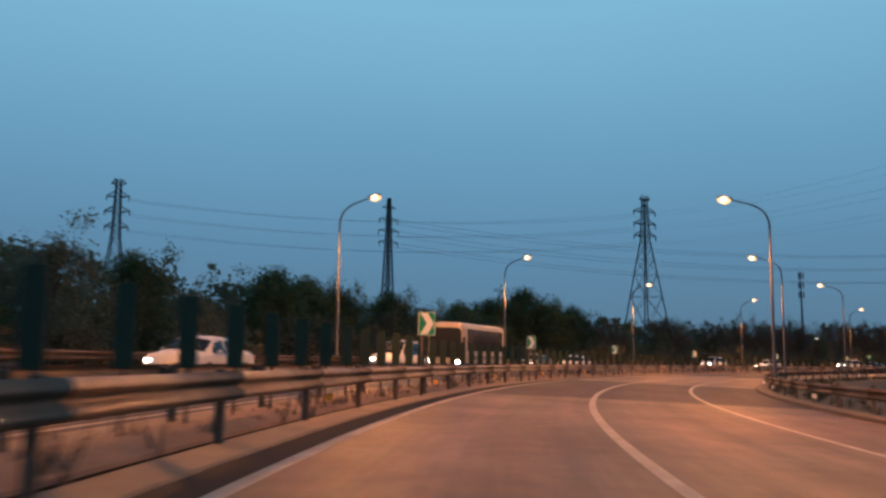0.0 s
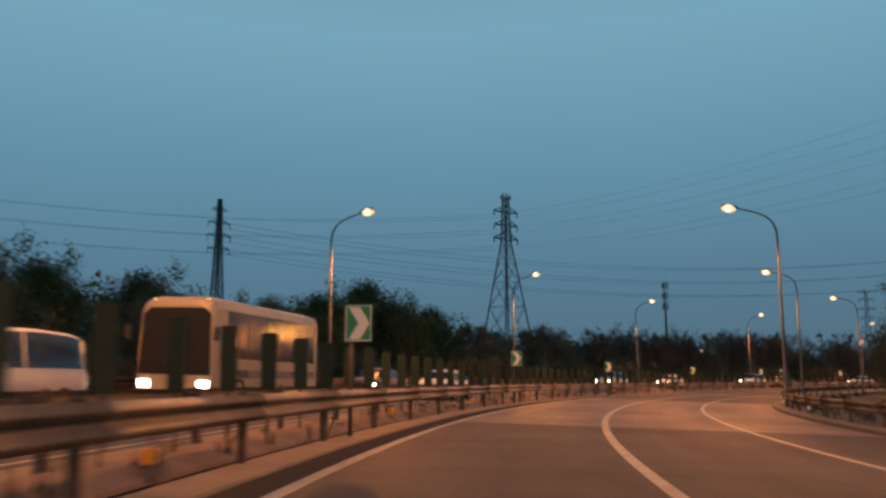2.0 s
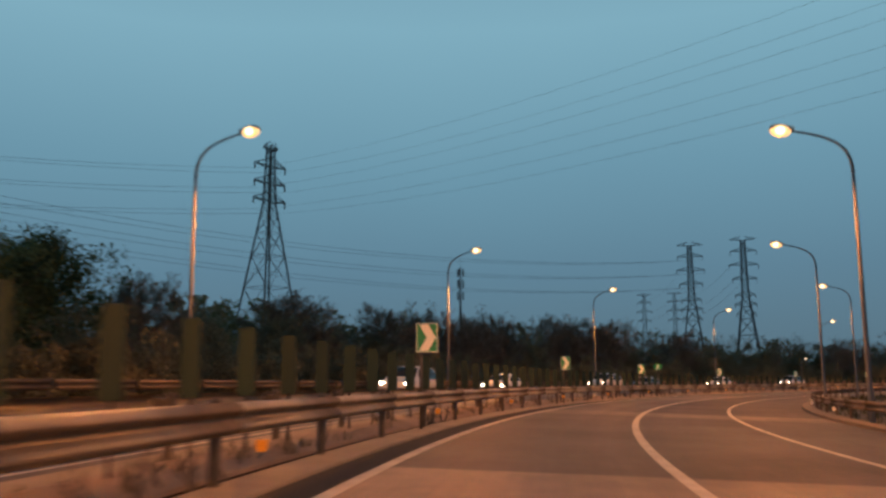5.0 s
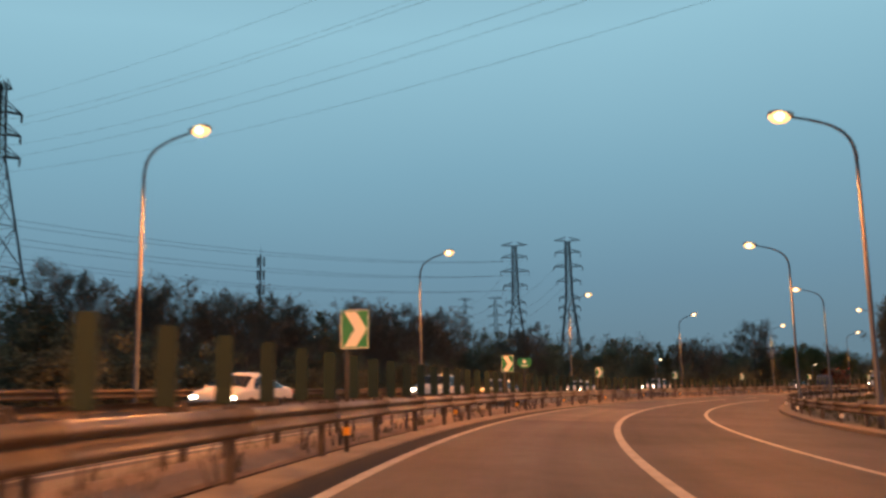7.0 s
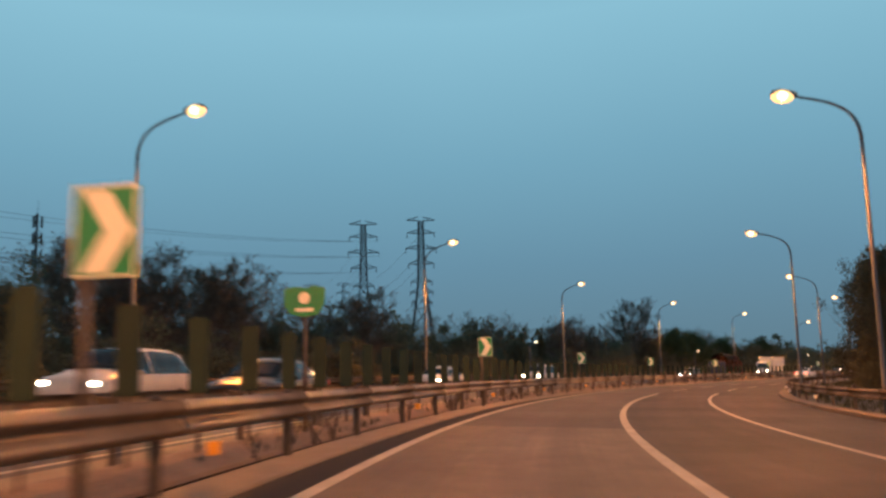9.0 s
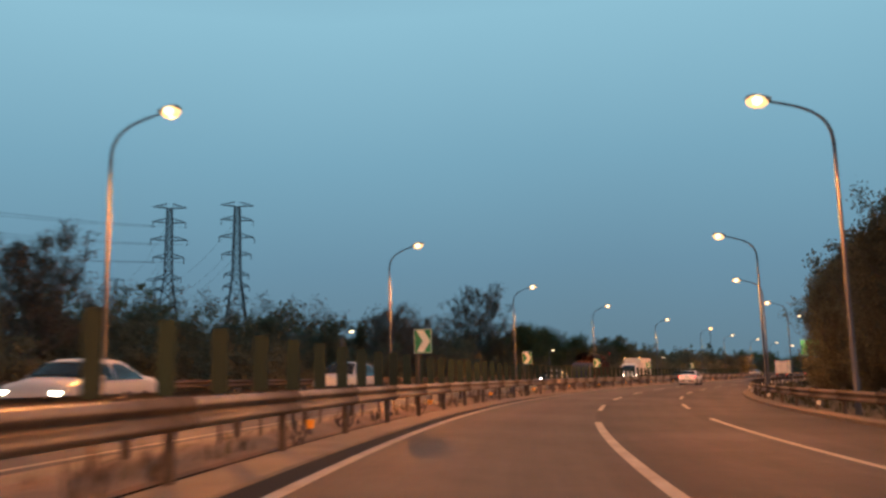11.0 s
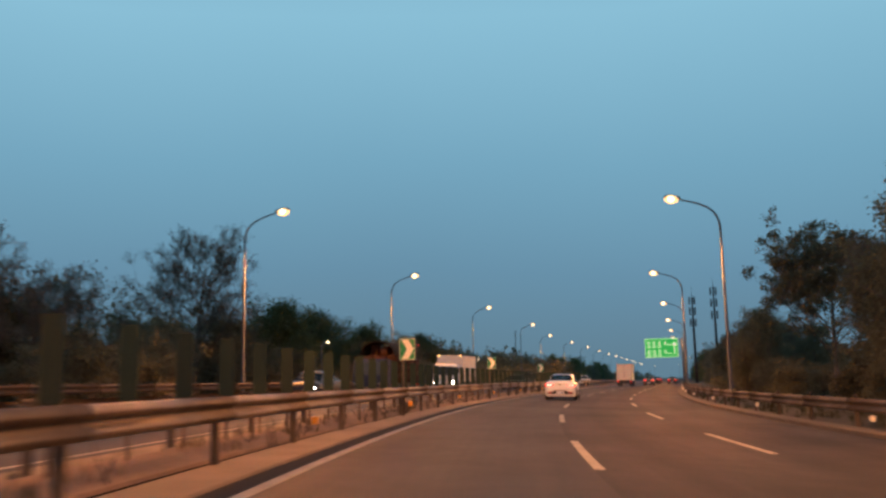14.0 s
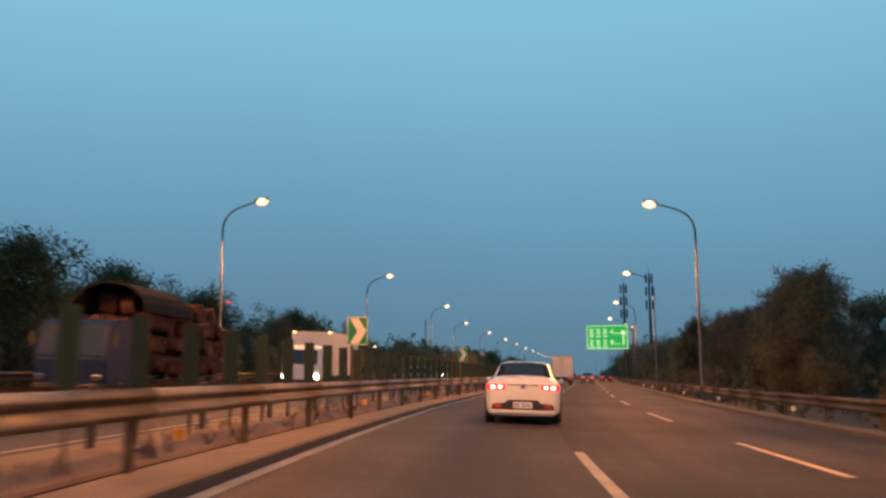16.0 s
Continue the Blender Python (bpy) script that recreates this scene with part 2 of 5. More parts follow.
def spot(s, o=0.0, z=0.0, flat=False):
    x, y, h = (np.interp(s, MILE, c) for c in (LINE[:, 0], LINE[:, 1], HEAD))
    return Vector((x + o * math.cos(h), y - o * math.sin(h), z + (0 if flat else ground_z(o))))


def stand(s, o=0.0, z=0.0, turn=0.0):
    """A pose on the road whose +y runs along it."""
    h = float(np.interp(s, MILE, HEAD))
    return Matrix.Translation(spot(s, o, z)) @ Matrix.Rotation(-h - radians(turn), 4, "Z")


def ribbon(bm, profile, s0, s1, step=2.0, closed=False, drift=None):
    """Sweeps (offset, height) points along the road from s0 to s1; the lane coordinates go into a UV map."""
    uv = bm.loops.layers.uv.new("lane")
    n = max(1, int(math.ceil((s1 - s0) / step)))
    prev = None
    for i in range(n + 1):
        s = s0 + (s1 - s0) * i / n
        off = drift(s) if drift else 0.0
        row = [bm.verts.new(spot(s, o + off, z)) for o, z in profile]
        if prev:
            for j in range(len(row) - (0 if closed else 1)):
                k = (j + 1) % len(row)
                f = bm.faces.new((prev[j], prev[k], row[k], row[j]))
                at_s = (s - (s1 - s0) / n, s - (s1 - s0) / n, s, s)
                for loop, q, t in zip(f.loops, (j, k, k, j), at_s):
                    loop[uv].uv = (profile[q][0], t)
        elif closed:
            bm.faces.new(row)
        prev = row
    if closed:
        bm.faces.new(prev[::-1])

# ---- ground and carriageways ----
bm = bmesh.new()
edge = [3000, 1200, 600, 380, 260, 160, 90, 40, 0]
xs = sorted({150 - e for e in edge} | {150 + e for e in edge})
grid = [[bm.verts.new((x, y + 50, -0.62 + 0.12 * noise.noise((x * 0.02, y * 0.02, 0)))) for x in xs] for y in xs]
for a, b in zip(grid, grid[1:]):
    for i in range(len(a) - 1):
        bm.faces.new((a[i], a[i + 1], b[i + 1], b[i]))
tagged(part("ground", bm, GRASS), "dark grassy ground beside the motorway", "ground", kind="structure")


def widen(s):
    """The outer edge swings out at the start of the bend."""
    return 0.25 * min(1.0, max(0.0, (185 - s) / 80))


def sheet(bm, cuts, s0, s1, z=0.0):
    """A flat carriageway whose last cut follows the outer edge."""
    uv = bm.loops.layers.uv.new("lane")
    prev = None
    n = max(1, int(math.ceil((s1 - s0) / 2)))
    step = (s1 - s0) / n
    for i in range(n + 1):
        s = s0 + step * i
        row = [bm.verts.new(spot(s, o + (widen(s) if o > 9 else 0), h)) for o, h in cuts]
        if prev:
            for j in range(len(row) - 1):
                f = bm.faces.new((prev[j], prev[j + 1], row[j + 1], row[j]))
                for loop, q, t in zip(f.loops, (j, j + 1, j + 1, j), (s - step, s - step, s, s)):
                    loop[uv].uv = (cuts[q][0], t)
        prev = row


# the carriageway was resurfaced in stretches
for s0, s1, old in ((-70, 29.6, 1), (29.6, 54.9, 0), (54.9, 89.0, 1), (89.0, 110.6, 0), (110.6, 114.8, 2), (114.8, 139.9, 0), (139.9, 158.0, 2), (158.0, 900, 0)):
    split_lanes = s0 > 100
    # the outer lanes take a darker tone to tame the lamp light
    if split_lanes:
        bm = bmesh.new()
        sheet(bm, [(3.8, 0.0), (7.0, 0.0), (10.35, 0.0), (10.35, -0.3)], s0, s1)
        tagged(part("road", bm, ASPHALT_MID if s0 == 110.6 else ASPHALT_OUTER), "asphalt of the outer lanes, mostly darkened against the lamp pools", "road", kind="structure")
    bm = bmesh.new()
    inner = [(-0.56, -0.3), (-0.56, 0.0), (3.8, 0.0)]
    sheet(bm, inner if split_lanes else inner + [(7.0, 0.0), (10.35, 0.0), (10.35, -0.3)], s0, s1)
    tagged(part("road", bm, (ASPHALT, ASPHALT_OLD, ASPHALT_MID)[old]), "bleached old asphalt stretch of the carriageway" if old else "dark resurfaced asphalt stretch of the carriageway", "road", kind="structure")


def gutter_edge(s):
    """Inner edge of the kerb: the gutter is wider in the tight part of the bend."""
    return -0.30 - 0.20 * min(1.0, max(0.0, (190 - s) / 45))


def line_drift(s):
    """How far the edge line stands off its usual place."""
    return 0.03 + 0.08 * min(1.0, max(0.0, (s - 30) / 80))


def strip(bm, cut, s0, s1, step=2.0):
    """Sweeps a profile that may change along the road."""
    n = int(math.ceil((s1 - s0) / step))
    prev = None
    for i in range(n + 1):
        q = s0 + (s1 - s0) * i / n
        row = [bm.verts.new(spot(q, o, z)) for o, z in cut(q)]
        if prev:
            for j in range(len(row) - 1):
                bm.faces.new((prev[j], prev[j + 1], row[j + 1], row[j]))
        prev = row


bm = bmesh.new()
strip(bm, lambda q: [(gutter_edge(q) - 0.02, 0.004), (line_drift(q) - 0.092, 0.004)], -70, 700)
tagged(part("gutter", bm, GUTTER), "dark smooth gutter strip beside the kerb", "gutter", kind="structure")
bm = bmesh.new()
ribbon(bm, [(-11.3, -0.3), (-11.3, 0.0), (-3.0, 0.0), (-3.0, -0.3)], -70, 900)
tagged(part("road", bm, ASPHALT), "worn asphalt carriageway for oncoming traffic", "road", kind="structure")
bm = bmesh.new()
strip(bm, lambda q: [(-1.13, -0.25), (-1.13, 0.015), (-1.10, 0.035), (gutter_edge(q) - 0.03, 0.035), (gutter_edge(q), 0.015), (gutter_edge(q), -0.25)], -70, 700)
tagged(part("kerb", bm, KERB), "pale stained concrete kerb strip beside the median", "kerb", kind="structure")
for name, a, b, h, drift in (("kerb", 10.35, 11.0, 0.09, widen), ("kerb", -3.0, -2.45, 0.03, None), ("kerb", -12.0, -11.3, 0.03, None)):
    bm = bmesh.new()
    ribbon(bm, [(a, -0.25), (a, h), (a + 0.03, h + 0.02), (b - 0.03, h + 0.02), (b, h), (b, -0.25)], -70, 700, drift=drift)
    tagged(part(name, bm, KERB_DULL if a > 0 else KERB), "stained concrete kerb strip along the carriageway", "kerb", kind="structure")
bm = bmesh.new()
ribbon(bm, [(-2.45, 0.05), (-2.1, 0.14), (-1.9, 0.17), (-1.66, 0.13), (-1.5, 0.08), (-1.36, 0.03), (-1.33, -0.01)], -70, 700)
tagged(part("median", bm, SOIL), "bare earth median strip with dry weeds", "median", kind="structure")
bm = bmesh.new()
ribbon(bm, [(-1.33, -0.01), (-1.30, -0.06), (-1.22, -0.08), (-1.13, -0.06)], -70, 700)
tagged(part("drain", bm, DRAIN_SOIL), "dark drainage channel behind the kerb", "drain", kind="structure")
for a, b, drift in ((11.0, 30.0, widen), (-34.0, -12.0, None)):
    bm = bmesh.new()
    pr = [(a, 0.02), (a + (b - a) * 0.15, 0.05), (a + (b - a) * 0.5, -0.15), (b, -0.9)]
    ribbon(bm, pr, -70, 700, 4.0, drift=drift)
    tagged(part("verge", bm, GRASS), "dark sloping verge of rough grass", "verge", kind="structure")


def stripe(name, o, w, s0, s1, label, drift=None):
    bm = bmesh.new()
    ribbon(bm, [(o - w / 2, 0.004), (o + w / 2, 0.004)], s0, s1, 1.5, drift=drift)
    return tagged(part(name, bm, PAINT), label, "road marking", kind="structure")


stripe("edge_line", 0.0, 0.17, -70, 700, "worn white edge line beside the kerb", line_drift)
stripe("lane_line", 3.84, 0.18, -70, 192.3, "solid white lane line")
stripe("lane_line", 6.95, 0.15, -70, 195.5, "solid white lane line", lambda s: 0.55 * min(1, max(0, (150 - s) / 130)))
stripe("edge_line", -3.5, 0.10, -70, 700, "worn white edge line of the oncoming carriageway")
stripe("edge_line", -10.8, 0.15, -70, 700, "worn white edge line of the oncoming carriageway")
for o, first in ((3.88, 200.0), (6.98, 203.2), (-7.1, -60.0)):
    s = first
    while s < (520 if o > 0 else 300):
        tagged(stripe("lane_dash", o, 0.15, s, s + 5.6, "white dashed lane marking"), group="lane dashes")
        s += 13.28

# ---- guardrails ----
WAVE = [(0.0, -0.155), (0.03, -0.148), (0.07, -0.122), (0.082, -0.105), (0.082, -0.085), (0.06, -0.055), (0.012, -0.022), (0.006, 0.0),
        (0.012, 0.02), (0.06, 0.045), (0.083, 0.07), (0.084, 0.082), (0.077, 0.1), (0.05, 0.135), (0.02, 0.152), (0.0, 0.155)]


def rail_mesh(length, steel):
    """A corrugated beam, along +y, its face to +x."""
    bm = bmesh.new()
    front = [(x + 0.006, z) for x, z in WAVE]
    rows = []
    for y in (0, length):
        rows.append([bm.verts.new((x, y, z)) for x, z in front] + [bm.verts.new((x - 0.008, y, z)) for x, z in reversed(WAVE)])
    n = len(rows[0])
    for i in range(n):
        bm.faces.new((rows[0][i], rows[0][(i + 1) % n], rows[1][(i + 1) % n], rows[1][i]))
    for r, flip in ((rows[0], 1), (rows[1], -1)):
        bm.faces.new(r[::flip])
    me = bpy.data.meshes.new("rail_panel")
    bm.normal_update()
    bm.to_mesh(me)
    bm.free()
    me.materials.append(steel)
    me.polygons.foreach_set("use_smooth", [True] * len(me.polygons))
    return me


def post_mesh(height):
    bm = bmesh.new()
    r = bmesh.ops.create_cone(bm, cap_ends=True, segments=10, radius1=0.057, radius2=0.057, depth=height)
    bmesh.ops.translate(bm, vec=(0, 0, height / 2), verts=r["verts"])
    r = bmesh.ops.create_cone(bm, cap_ends=True, segments=10, radius1=0.062, radius2=0.03, depth=0.03)
    bmesh.ops.translate(bm, vec=(0, 0, height + 0.015), verts=r["verts"])
    me = bpy.data.meshes.new("post")
    bm.to_mesh(me)
    bm.free()
    me.materials.append(POST)
    return me


def block_mesh():
    bm = bmesh.new()
    prism(bm, [(-0.16, -0.1), (0.0, -0.12), (0.0, 0.12), (-0.16, 0.1)], -0.05, 0.05)
    me = bpy.data.meshes.new("spacer")
    bm.to_mesh(me)
    bm.free()
    me.materials.append(POST)
    return me


PITCH = 4.0
RAIL, RAIL_DULL, RPOST, RBLOCK = rail_mesh(PITCH + 0.02, STEEL), rail_mesh(PITCH + 0.02, STEEL_DULL), post_mesh(0.86), block_mesh()


def guardrail(place, side, s0, s1, label, mid=0.70, pitch=PITCH, drift=None, beam=None, rise=0.0):
    """side +1: the beam faces right, -1: left. rise: how much higher it stands past the bend."""
    def lift_at(q):
        return mid + rise * min(1.0, max(0.0, (q - 150) / 50))
    thing = tagged(empty("guardrail", stand((s0 + s1) / 2, place)), label, "guardrail")
    inv = thing.matrix_basis.inverted()
    s = s0
    while s < s1:
        o, o2 = (place + (drift(q) if drift else 0) for q in (s, s + pitch))
        a, b = spot(s, o), spot(s + pitch, o2)
        d = b - a
        yaw = math.atan2(-d.x, d.y)
        lean = math.atan2(d.z, math.hypot(d.x, d.y))
        a.z, b.z = a.z + lift_at(s), b.z + lift_at(s + pitch)
        d = b - a
        m = Matrix.Translation(a) @ Matrix.Rotation(yaw, 4, "Z") @ Matrix.Rotation(lean, 4, "X")
        if side < 0:
            m = m @ Matrix.Translation((0, d.length, 0)) @ Matrix.Rotation(math.pi, 4, "Z")
        share("rail_panel", beam or RAIL, inv @ m, thing)
        back = 0.2 * side
        m = stand(s, o - back)
        share("post", RPOST, inv @ m, thing)
        m = stand(s, o - 0.0, lift_at(s))
        if side < 0:
            m = m @ Matrix.Rotation(math.pi, 4, "Z")
        share("spacer", RBLOCK, inv @ m, thing)
        s += pitch
    return thing


guardrail(-0.85, 1, -26, 420, "double-wave steel guardrail on the median, dusty and lit orange", 0.70, rise=0.045)
guardrail(-2.62, -1, -28, 420, "double-wave steel guardrail on the far side of the median")
guardrail(10.9, -1, -26, 420, "dark double-wave steel guardrail along the outer verge", 0.64, drift=widen, beam=RAIL_DULL)
guardrail(-12.1, 1, -28, 420, "dark double-wave steel guardrail beyond the oncoming carriageway", 0.70, beam=RAIL_DULL)

# ---- street lamps ----
REACH, TALL = 2.0, 10.25


def street_lamp(label):
    """Stands at its foot; the arm reaches out over +x."""
    thing = tagged(empty("street_lamp"), label, "street lamp", "street lamps")
    bm = bmesh.new()
    box(bm, (0, 0, 0.02), (0.42, 0.42, 0.04), bevel=0.006)
    for x in (-0.15, 0.15):
        for y in (-0.15, 0.15):
            bar(bm, (x, y, 0.0), (x, y, 0.09), 0.04, sides=6)
    part("base_plate", bm, POST, thing, "dark bolted steel base plate")
    bm = bmesh.new()
    tube(bm, [(0, 0, 0), (0, 0, 0.5), (0, 0, 4.0), (0, 0, TALL - 1.75)], [0.105, 0.09, 0.076, 0.058], 12)
    box(bm, (-0.1, 0, 1.0), (0.03, 0.12, 0.35), bevel=0.005)
    part("pole", bm, POLE, thing, smooth=True)
    bm = bmesh.new()
    ctrl = [Vector((0, 0, TALL - 1.75)), Vector((0, 0, TALL - 0.72)), Vector((0.6, 0, TALL - 0.44)), Vector((REACH - 0.05, 0, TALL - 0.13))]
    pts = []
    for i in range(13):
        f = i / 12
        pts.append(sum((ctrl[j] * c * f ** j * (1 - f) ** (3 - j) for j, c in enumerate((1, 3, 3, 1))), Vector((0, 0, 0))))
    tube(bm, pts, [0.06 - 0.002 * i for i in range(len(pts))], 10)
    part("arm", bm, POLE, thing, "curved tapered steel arm", True)
    bm = bmesh.new()
    pr = [(-0.42, 0.0), (-0.40, 0.07), (-0.2, 0.13), (0.15, 0.15), (0.36, 0.09), (0.42, 0.0), (0.40, -0.03), (-0.36, -0.03)]
    m = Matrix.Translation((REACH + 0.2, 0, TALL - 0.06)) @ Matrix.Rotation(radians(-9), 4, "Y")
    prism(bm, pr, -0.15, 0.15, m)
    bmesh.ops.bevel(bm, geom=bm.edges[:], offset=0.02, segments=2, affect="EDGES")
    head = part("lamp_head", bm, LAMP_SHELL, thing, "rounded grey lamp housing")
    bm = bmesh.new()
    r = bmesh.ops.create_uvsphere(bm, u_segments=16, v_segments=10, radius=1.0)
    bmesh.ops.transform(bm, matrix=m @ Matrix.Translation((0.03, 0, -0.06)) @ Matrix.Diagonal((0.36, 0.24, 0.22, 1)), verts=r["verts"])
    part("lens", bm, LAMP_GLASS, head, "glowing amber bowl", True)
    bm = bmesh.new()
    r = bmesh.ops.create_uvsphere(bm, u_segments=16, v_segments=10, radius=1.0)
    bmesh.ops.transform(bm, matrix=m @ Matrix.Translation((0.04, 0, -0.08)) @ Matrix.Diagonal((0.25, 0.275, 0.18, 1)), verts=r["verts"])
    part("arc_tube", bm, LAMP_CORE, head, "white-hot sodium arc tube", True)
    return thing


LEFT_LAMPS = [(18.4, -10.3), (48.2, -10.29), (77.5, -10.46), (107.3, -10.11), (137.1, -10.65), (166.2, -10.39), (197.2, -10.43), (228.8, -10.93),
              (260.3, -11.45), (290.5, -11.92), (327.0, -13.0), (365.0, -13.55), (404.0, -16.3)] + [(442 + 38 * i, -16.3) for i in range(11)]
RIGHT_LAMPS = [(20.0, 9.2), (49.7, 9.29), (79.0, 8.98), (109.7, 9.09), (138.4, 9.53), (167.9, 9.4), (198.8, 9.47), (229.1, 9.6), (259.0, 9.35),
               (291.0, 8.93)] + [(322.6 + 31.5 * i, 9.2) for i in range(7)]
lamp = street_lamp("tall grey street lamp with a curved arm and lit sodium head")
lamps = []
for row, out_to, turn in ((LEFT_LAMPS, -2.2, 0), (RIGHT_LAMPS, 2.2, 180)):
    for s, o in row:
        m = stand(s, o + out_to, 0.0, -turn)
        if lamps:
            ob = copy_thing(lamp, m)
        else:
            ob = lamp
            ob.matrix_basis = m
        lamps.append(ob)
        if s < 460:
            data = bpy.data.lights.new("sodium_light", "SPOT")
            data.energy, data.color, data.shadow_soft_size = LAMP_POWER * (1.05 if out_to < 0 else 0.7), LAMP_COLOUR, 0.12
            data.spot_size, data.spot_blend = radians(172), 0.4
            li = new("sodium_light", data)
            li.matrix_basis = Matrix.Translation((m @ Vector((REACH + 0.2, 0, TALL - 0.35)))) @ m.to_3x3().to_4x4() @ Matrix.Rotation(radians(-32), 4, "Y")

# ---- chevron signs ----
def chevron_sign():
    """Stands at its foot; the face looks along -y."""
    thing = tagged(empty("chevron_sign"), "green curve chevron sign with a cream arrow on a post", "road sign", "chevron signs")
    bm = bmesh.new()
    tube(bm, [(0, 0.03, 0), (0, 0.03, 2.2)], 0.038, 10)
    part("post", bm, POST, thing, smooth=True)
    bm = bmesh.new()
    box(bm, (0.15, 0, 2.05), (0.50, 0.015, 0.66), bevel=0.006)
    box(bm, (0.15, 0.014, 2.22), (0.40, 0.02, 0.04))
    box(bm, (0.15, 0.014, 1.88), (0.40, 0.02, 0.04))
    plate = part("plate", bm, SIGN_GREEN, thing)
    bm = bmesh.new()
    for a, b in (((-0.245, 1.726), (0.245, 1.742)), ((-0.245, 2.358), (0.245, 2.374)), ((-0.245, 1.742), (-0.229, 2.358)), ((0.229, 1.742), (0.245, 2.358))):
        prism(bm, [(a[0], a[1]), (b[0], a[1]), (b[0], b[1]), (a[0], b[1])], -0.0125, -0.009, Matrix.Translation((0.15, 0, 0)))
    part("border", bm, SIGN_PALE, plate)
    bm = bmesh.new()
    prism(bm, [(-0.18, 2.34), (0.03, 2.34), (0.21, 2.05), (0.03, 1.76), (-0.18, 1.76), (0.0, 2.05)], -0.0135, -0.009, Matrix.Translation((0.15, 0, 0)))
    part("arrow", bm, SIGN_PALE, plate, "cream reflective chevron arrow")
    return thing


first = None
for s in (24.73, 47.28, 71.8, 97.0, 123.0, 144.4, 168.9, 193.3, 216.5, 241.7, 265.4, 289.5):
    m = stand(s, -0.905, 0.0, 6)
    if first is None:
        first = chevron_sign()
        first.matrix_basis = m
    else:
        copy_thing(first, m)

# ---- glare panels on the median ----
bm = bmesh.new()
prism(bm, [(-0.118, 0.75), (0.118, 0.75), (0.122, 1.2), (0.116, 1.63), (0.10, 1.652), (-0.10, 1.652), (-0.116, 1.63), (-0.122, 1.2)], -0.012, 0.012)
bmesh.ops.bevel(bm, geom=bm.edges[:], offset=0.004, segments=1, affect="EDGES")
blade = bpy.data.meshes.new("blade")
bm.to_mesh(blade)
bm.free()
blade.materials.append(PANEL)
bm = bmesh.new()
tube(bm, [(0, 0.03, 0.0), (0, 0.03, 1.1)], 0.022, 8)
box(bm, (0, 0.02, 0.9), (0.1, 0.03, 0.04))
stub = bpy.data.meshes.new("bracket_post")
bm.to_mesh(stub)
bm.free()
stub.materials.append(POST)
fence = tagged(empty("glare_screen", stand(180, -1.8)), "row of green plastic glare blades on the median", "glare screen")
inv = fence.matrix_basis.inverted()
s = 1.815
while s < 330:
    m = inv @ stand(s, -1.8, 0.1, random.uniform(-12, 12))
    share("blade", blade, m, fence)
    share("bracket_post", stub, m, fence)
    s += 1.815

# ---- pylons ----
def pylon(x, y, top, foot, waist, arms, yaw, label, neck=0.02, thick=1.0):
    """A lattice tower: four tapering legs, bracing and cross-arms at the given heights."""
    thing = tagged(empty("pylon", pose(x, y, -0.6, 0, 0, yaw)), label, "pylon", "pylons")
    knee = top * waist

    def half(z):
        return foot + (top * neck - foot) * min(1, z / knee) if z < knee else top * neck * (1 - 0.4 * (z - knee) / (top - knee))
    levels = [0.0]
    while levels[-1] < top - 0.8:
        levels.append(min(top, levels[-1] + max(1.6, 2.0 * half(levels[-1]))))
    for sx in (-1, 1):
        for sy in (-1, 1):
            bm = bmesh.new()
            for a, b in zip(levels, levels[1:]):
                bar(bm, (sx * half(a), sy * half(a), a), (sx * half(b), sy * half(b), b), 0.34 * thick)
            part("leg", bm, LATTICE, thing)
    bm = bmesh.new()
    for a, b in zip(levels, levels[1:]):
        for k in range(4):
            c = [(-1, -1), (1, -1), (1, 1), (-1, 1)]
            p, q = c[k], c[(k + 1) % 4]
            A, B = half(a), half(b)
            bar(bm, (p[0] * A, p[1] * A, a), (q[0] * B, q[1] * B, b), 0.13 * thick, sides=3)
            bar(bm, (q[0] * A, q[1] * A, a), (p[0] * B, p[1] * B, b), 0.13 * thick, sides=3)
            bar(bm, (p[0] * B, p[1] * B, b), (q[0] * B, q[1] * B, b), 0.13 * thick, sides=3)
    part("bracing", bm, LATTICE, thing)
    for z, reach, drop in arms:
        w = half(z)
        for sx in (-1, 1):
            bm = bmesh.new()
            for sy in (-1, 1):
                bar(bm, (sx * w, sy * w, z), (sx * reach, 0, z + 0.25), 0.22, sides=4)
                bar(bm, (sx * w, sy * w, z + 1.5), (sx * reach, 0, z + 0.3), 0.18, sides=4)
            for f in (0.35, 0.65):
                bar(bm, (sx * (w + (reach - w) * f), w * (1 - f), z + 0.1), (sx * (w + (reach - w) * f), -w * (1 - f), z + 0.1), 0.14)
                bar(bm, (sx * (w + (reach - w) * f), 0, z + 0.1), (sx * (w + (reach - w) * f), 0, z + 1.5 - 1.2 * f), 0.14)
            arm = part("cross_arm", bm, LATTICE, thing)
            if drop:
                bm = bmesh.new()
                bar(bm, (sx * (reach - 0.15), 0, z + 0.2), (sx * (reach - 0.15), 0, z - drop), 0.3, 0.3, 6)
                part("insulator", bm, CABLE, arm)
    return thing


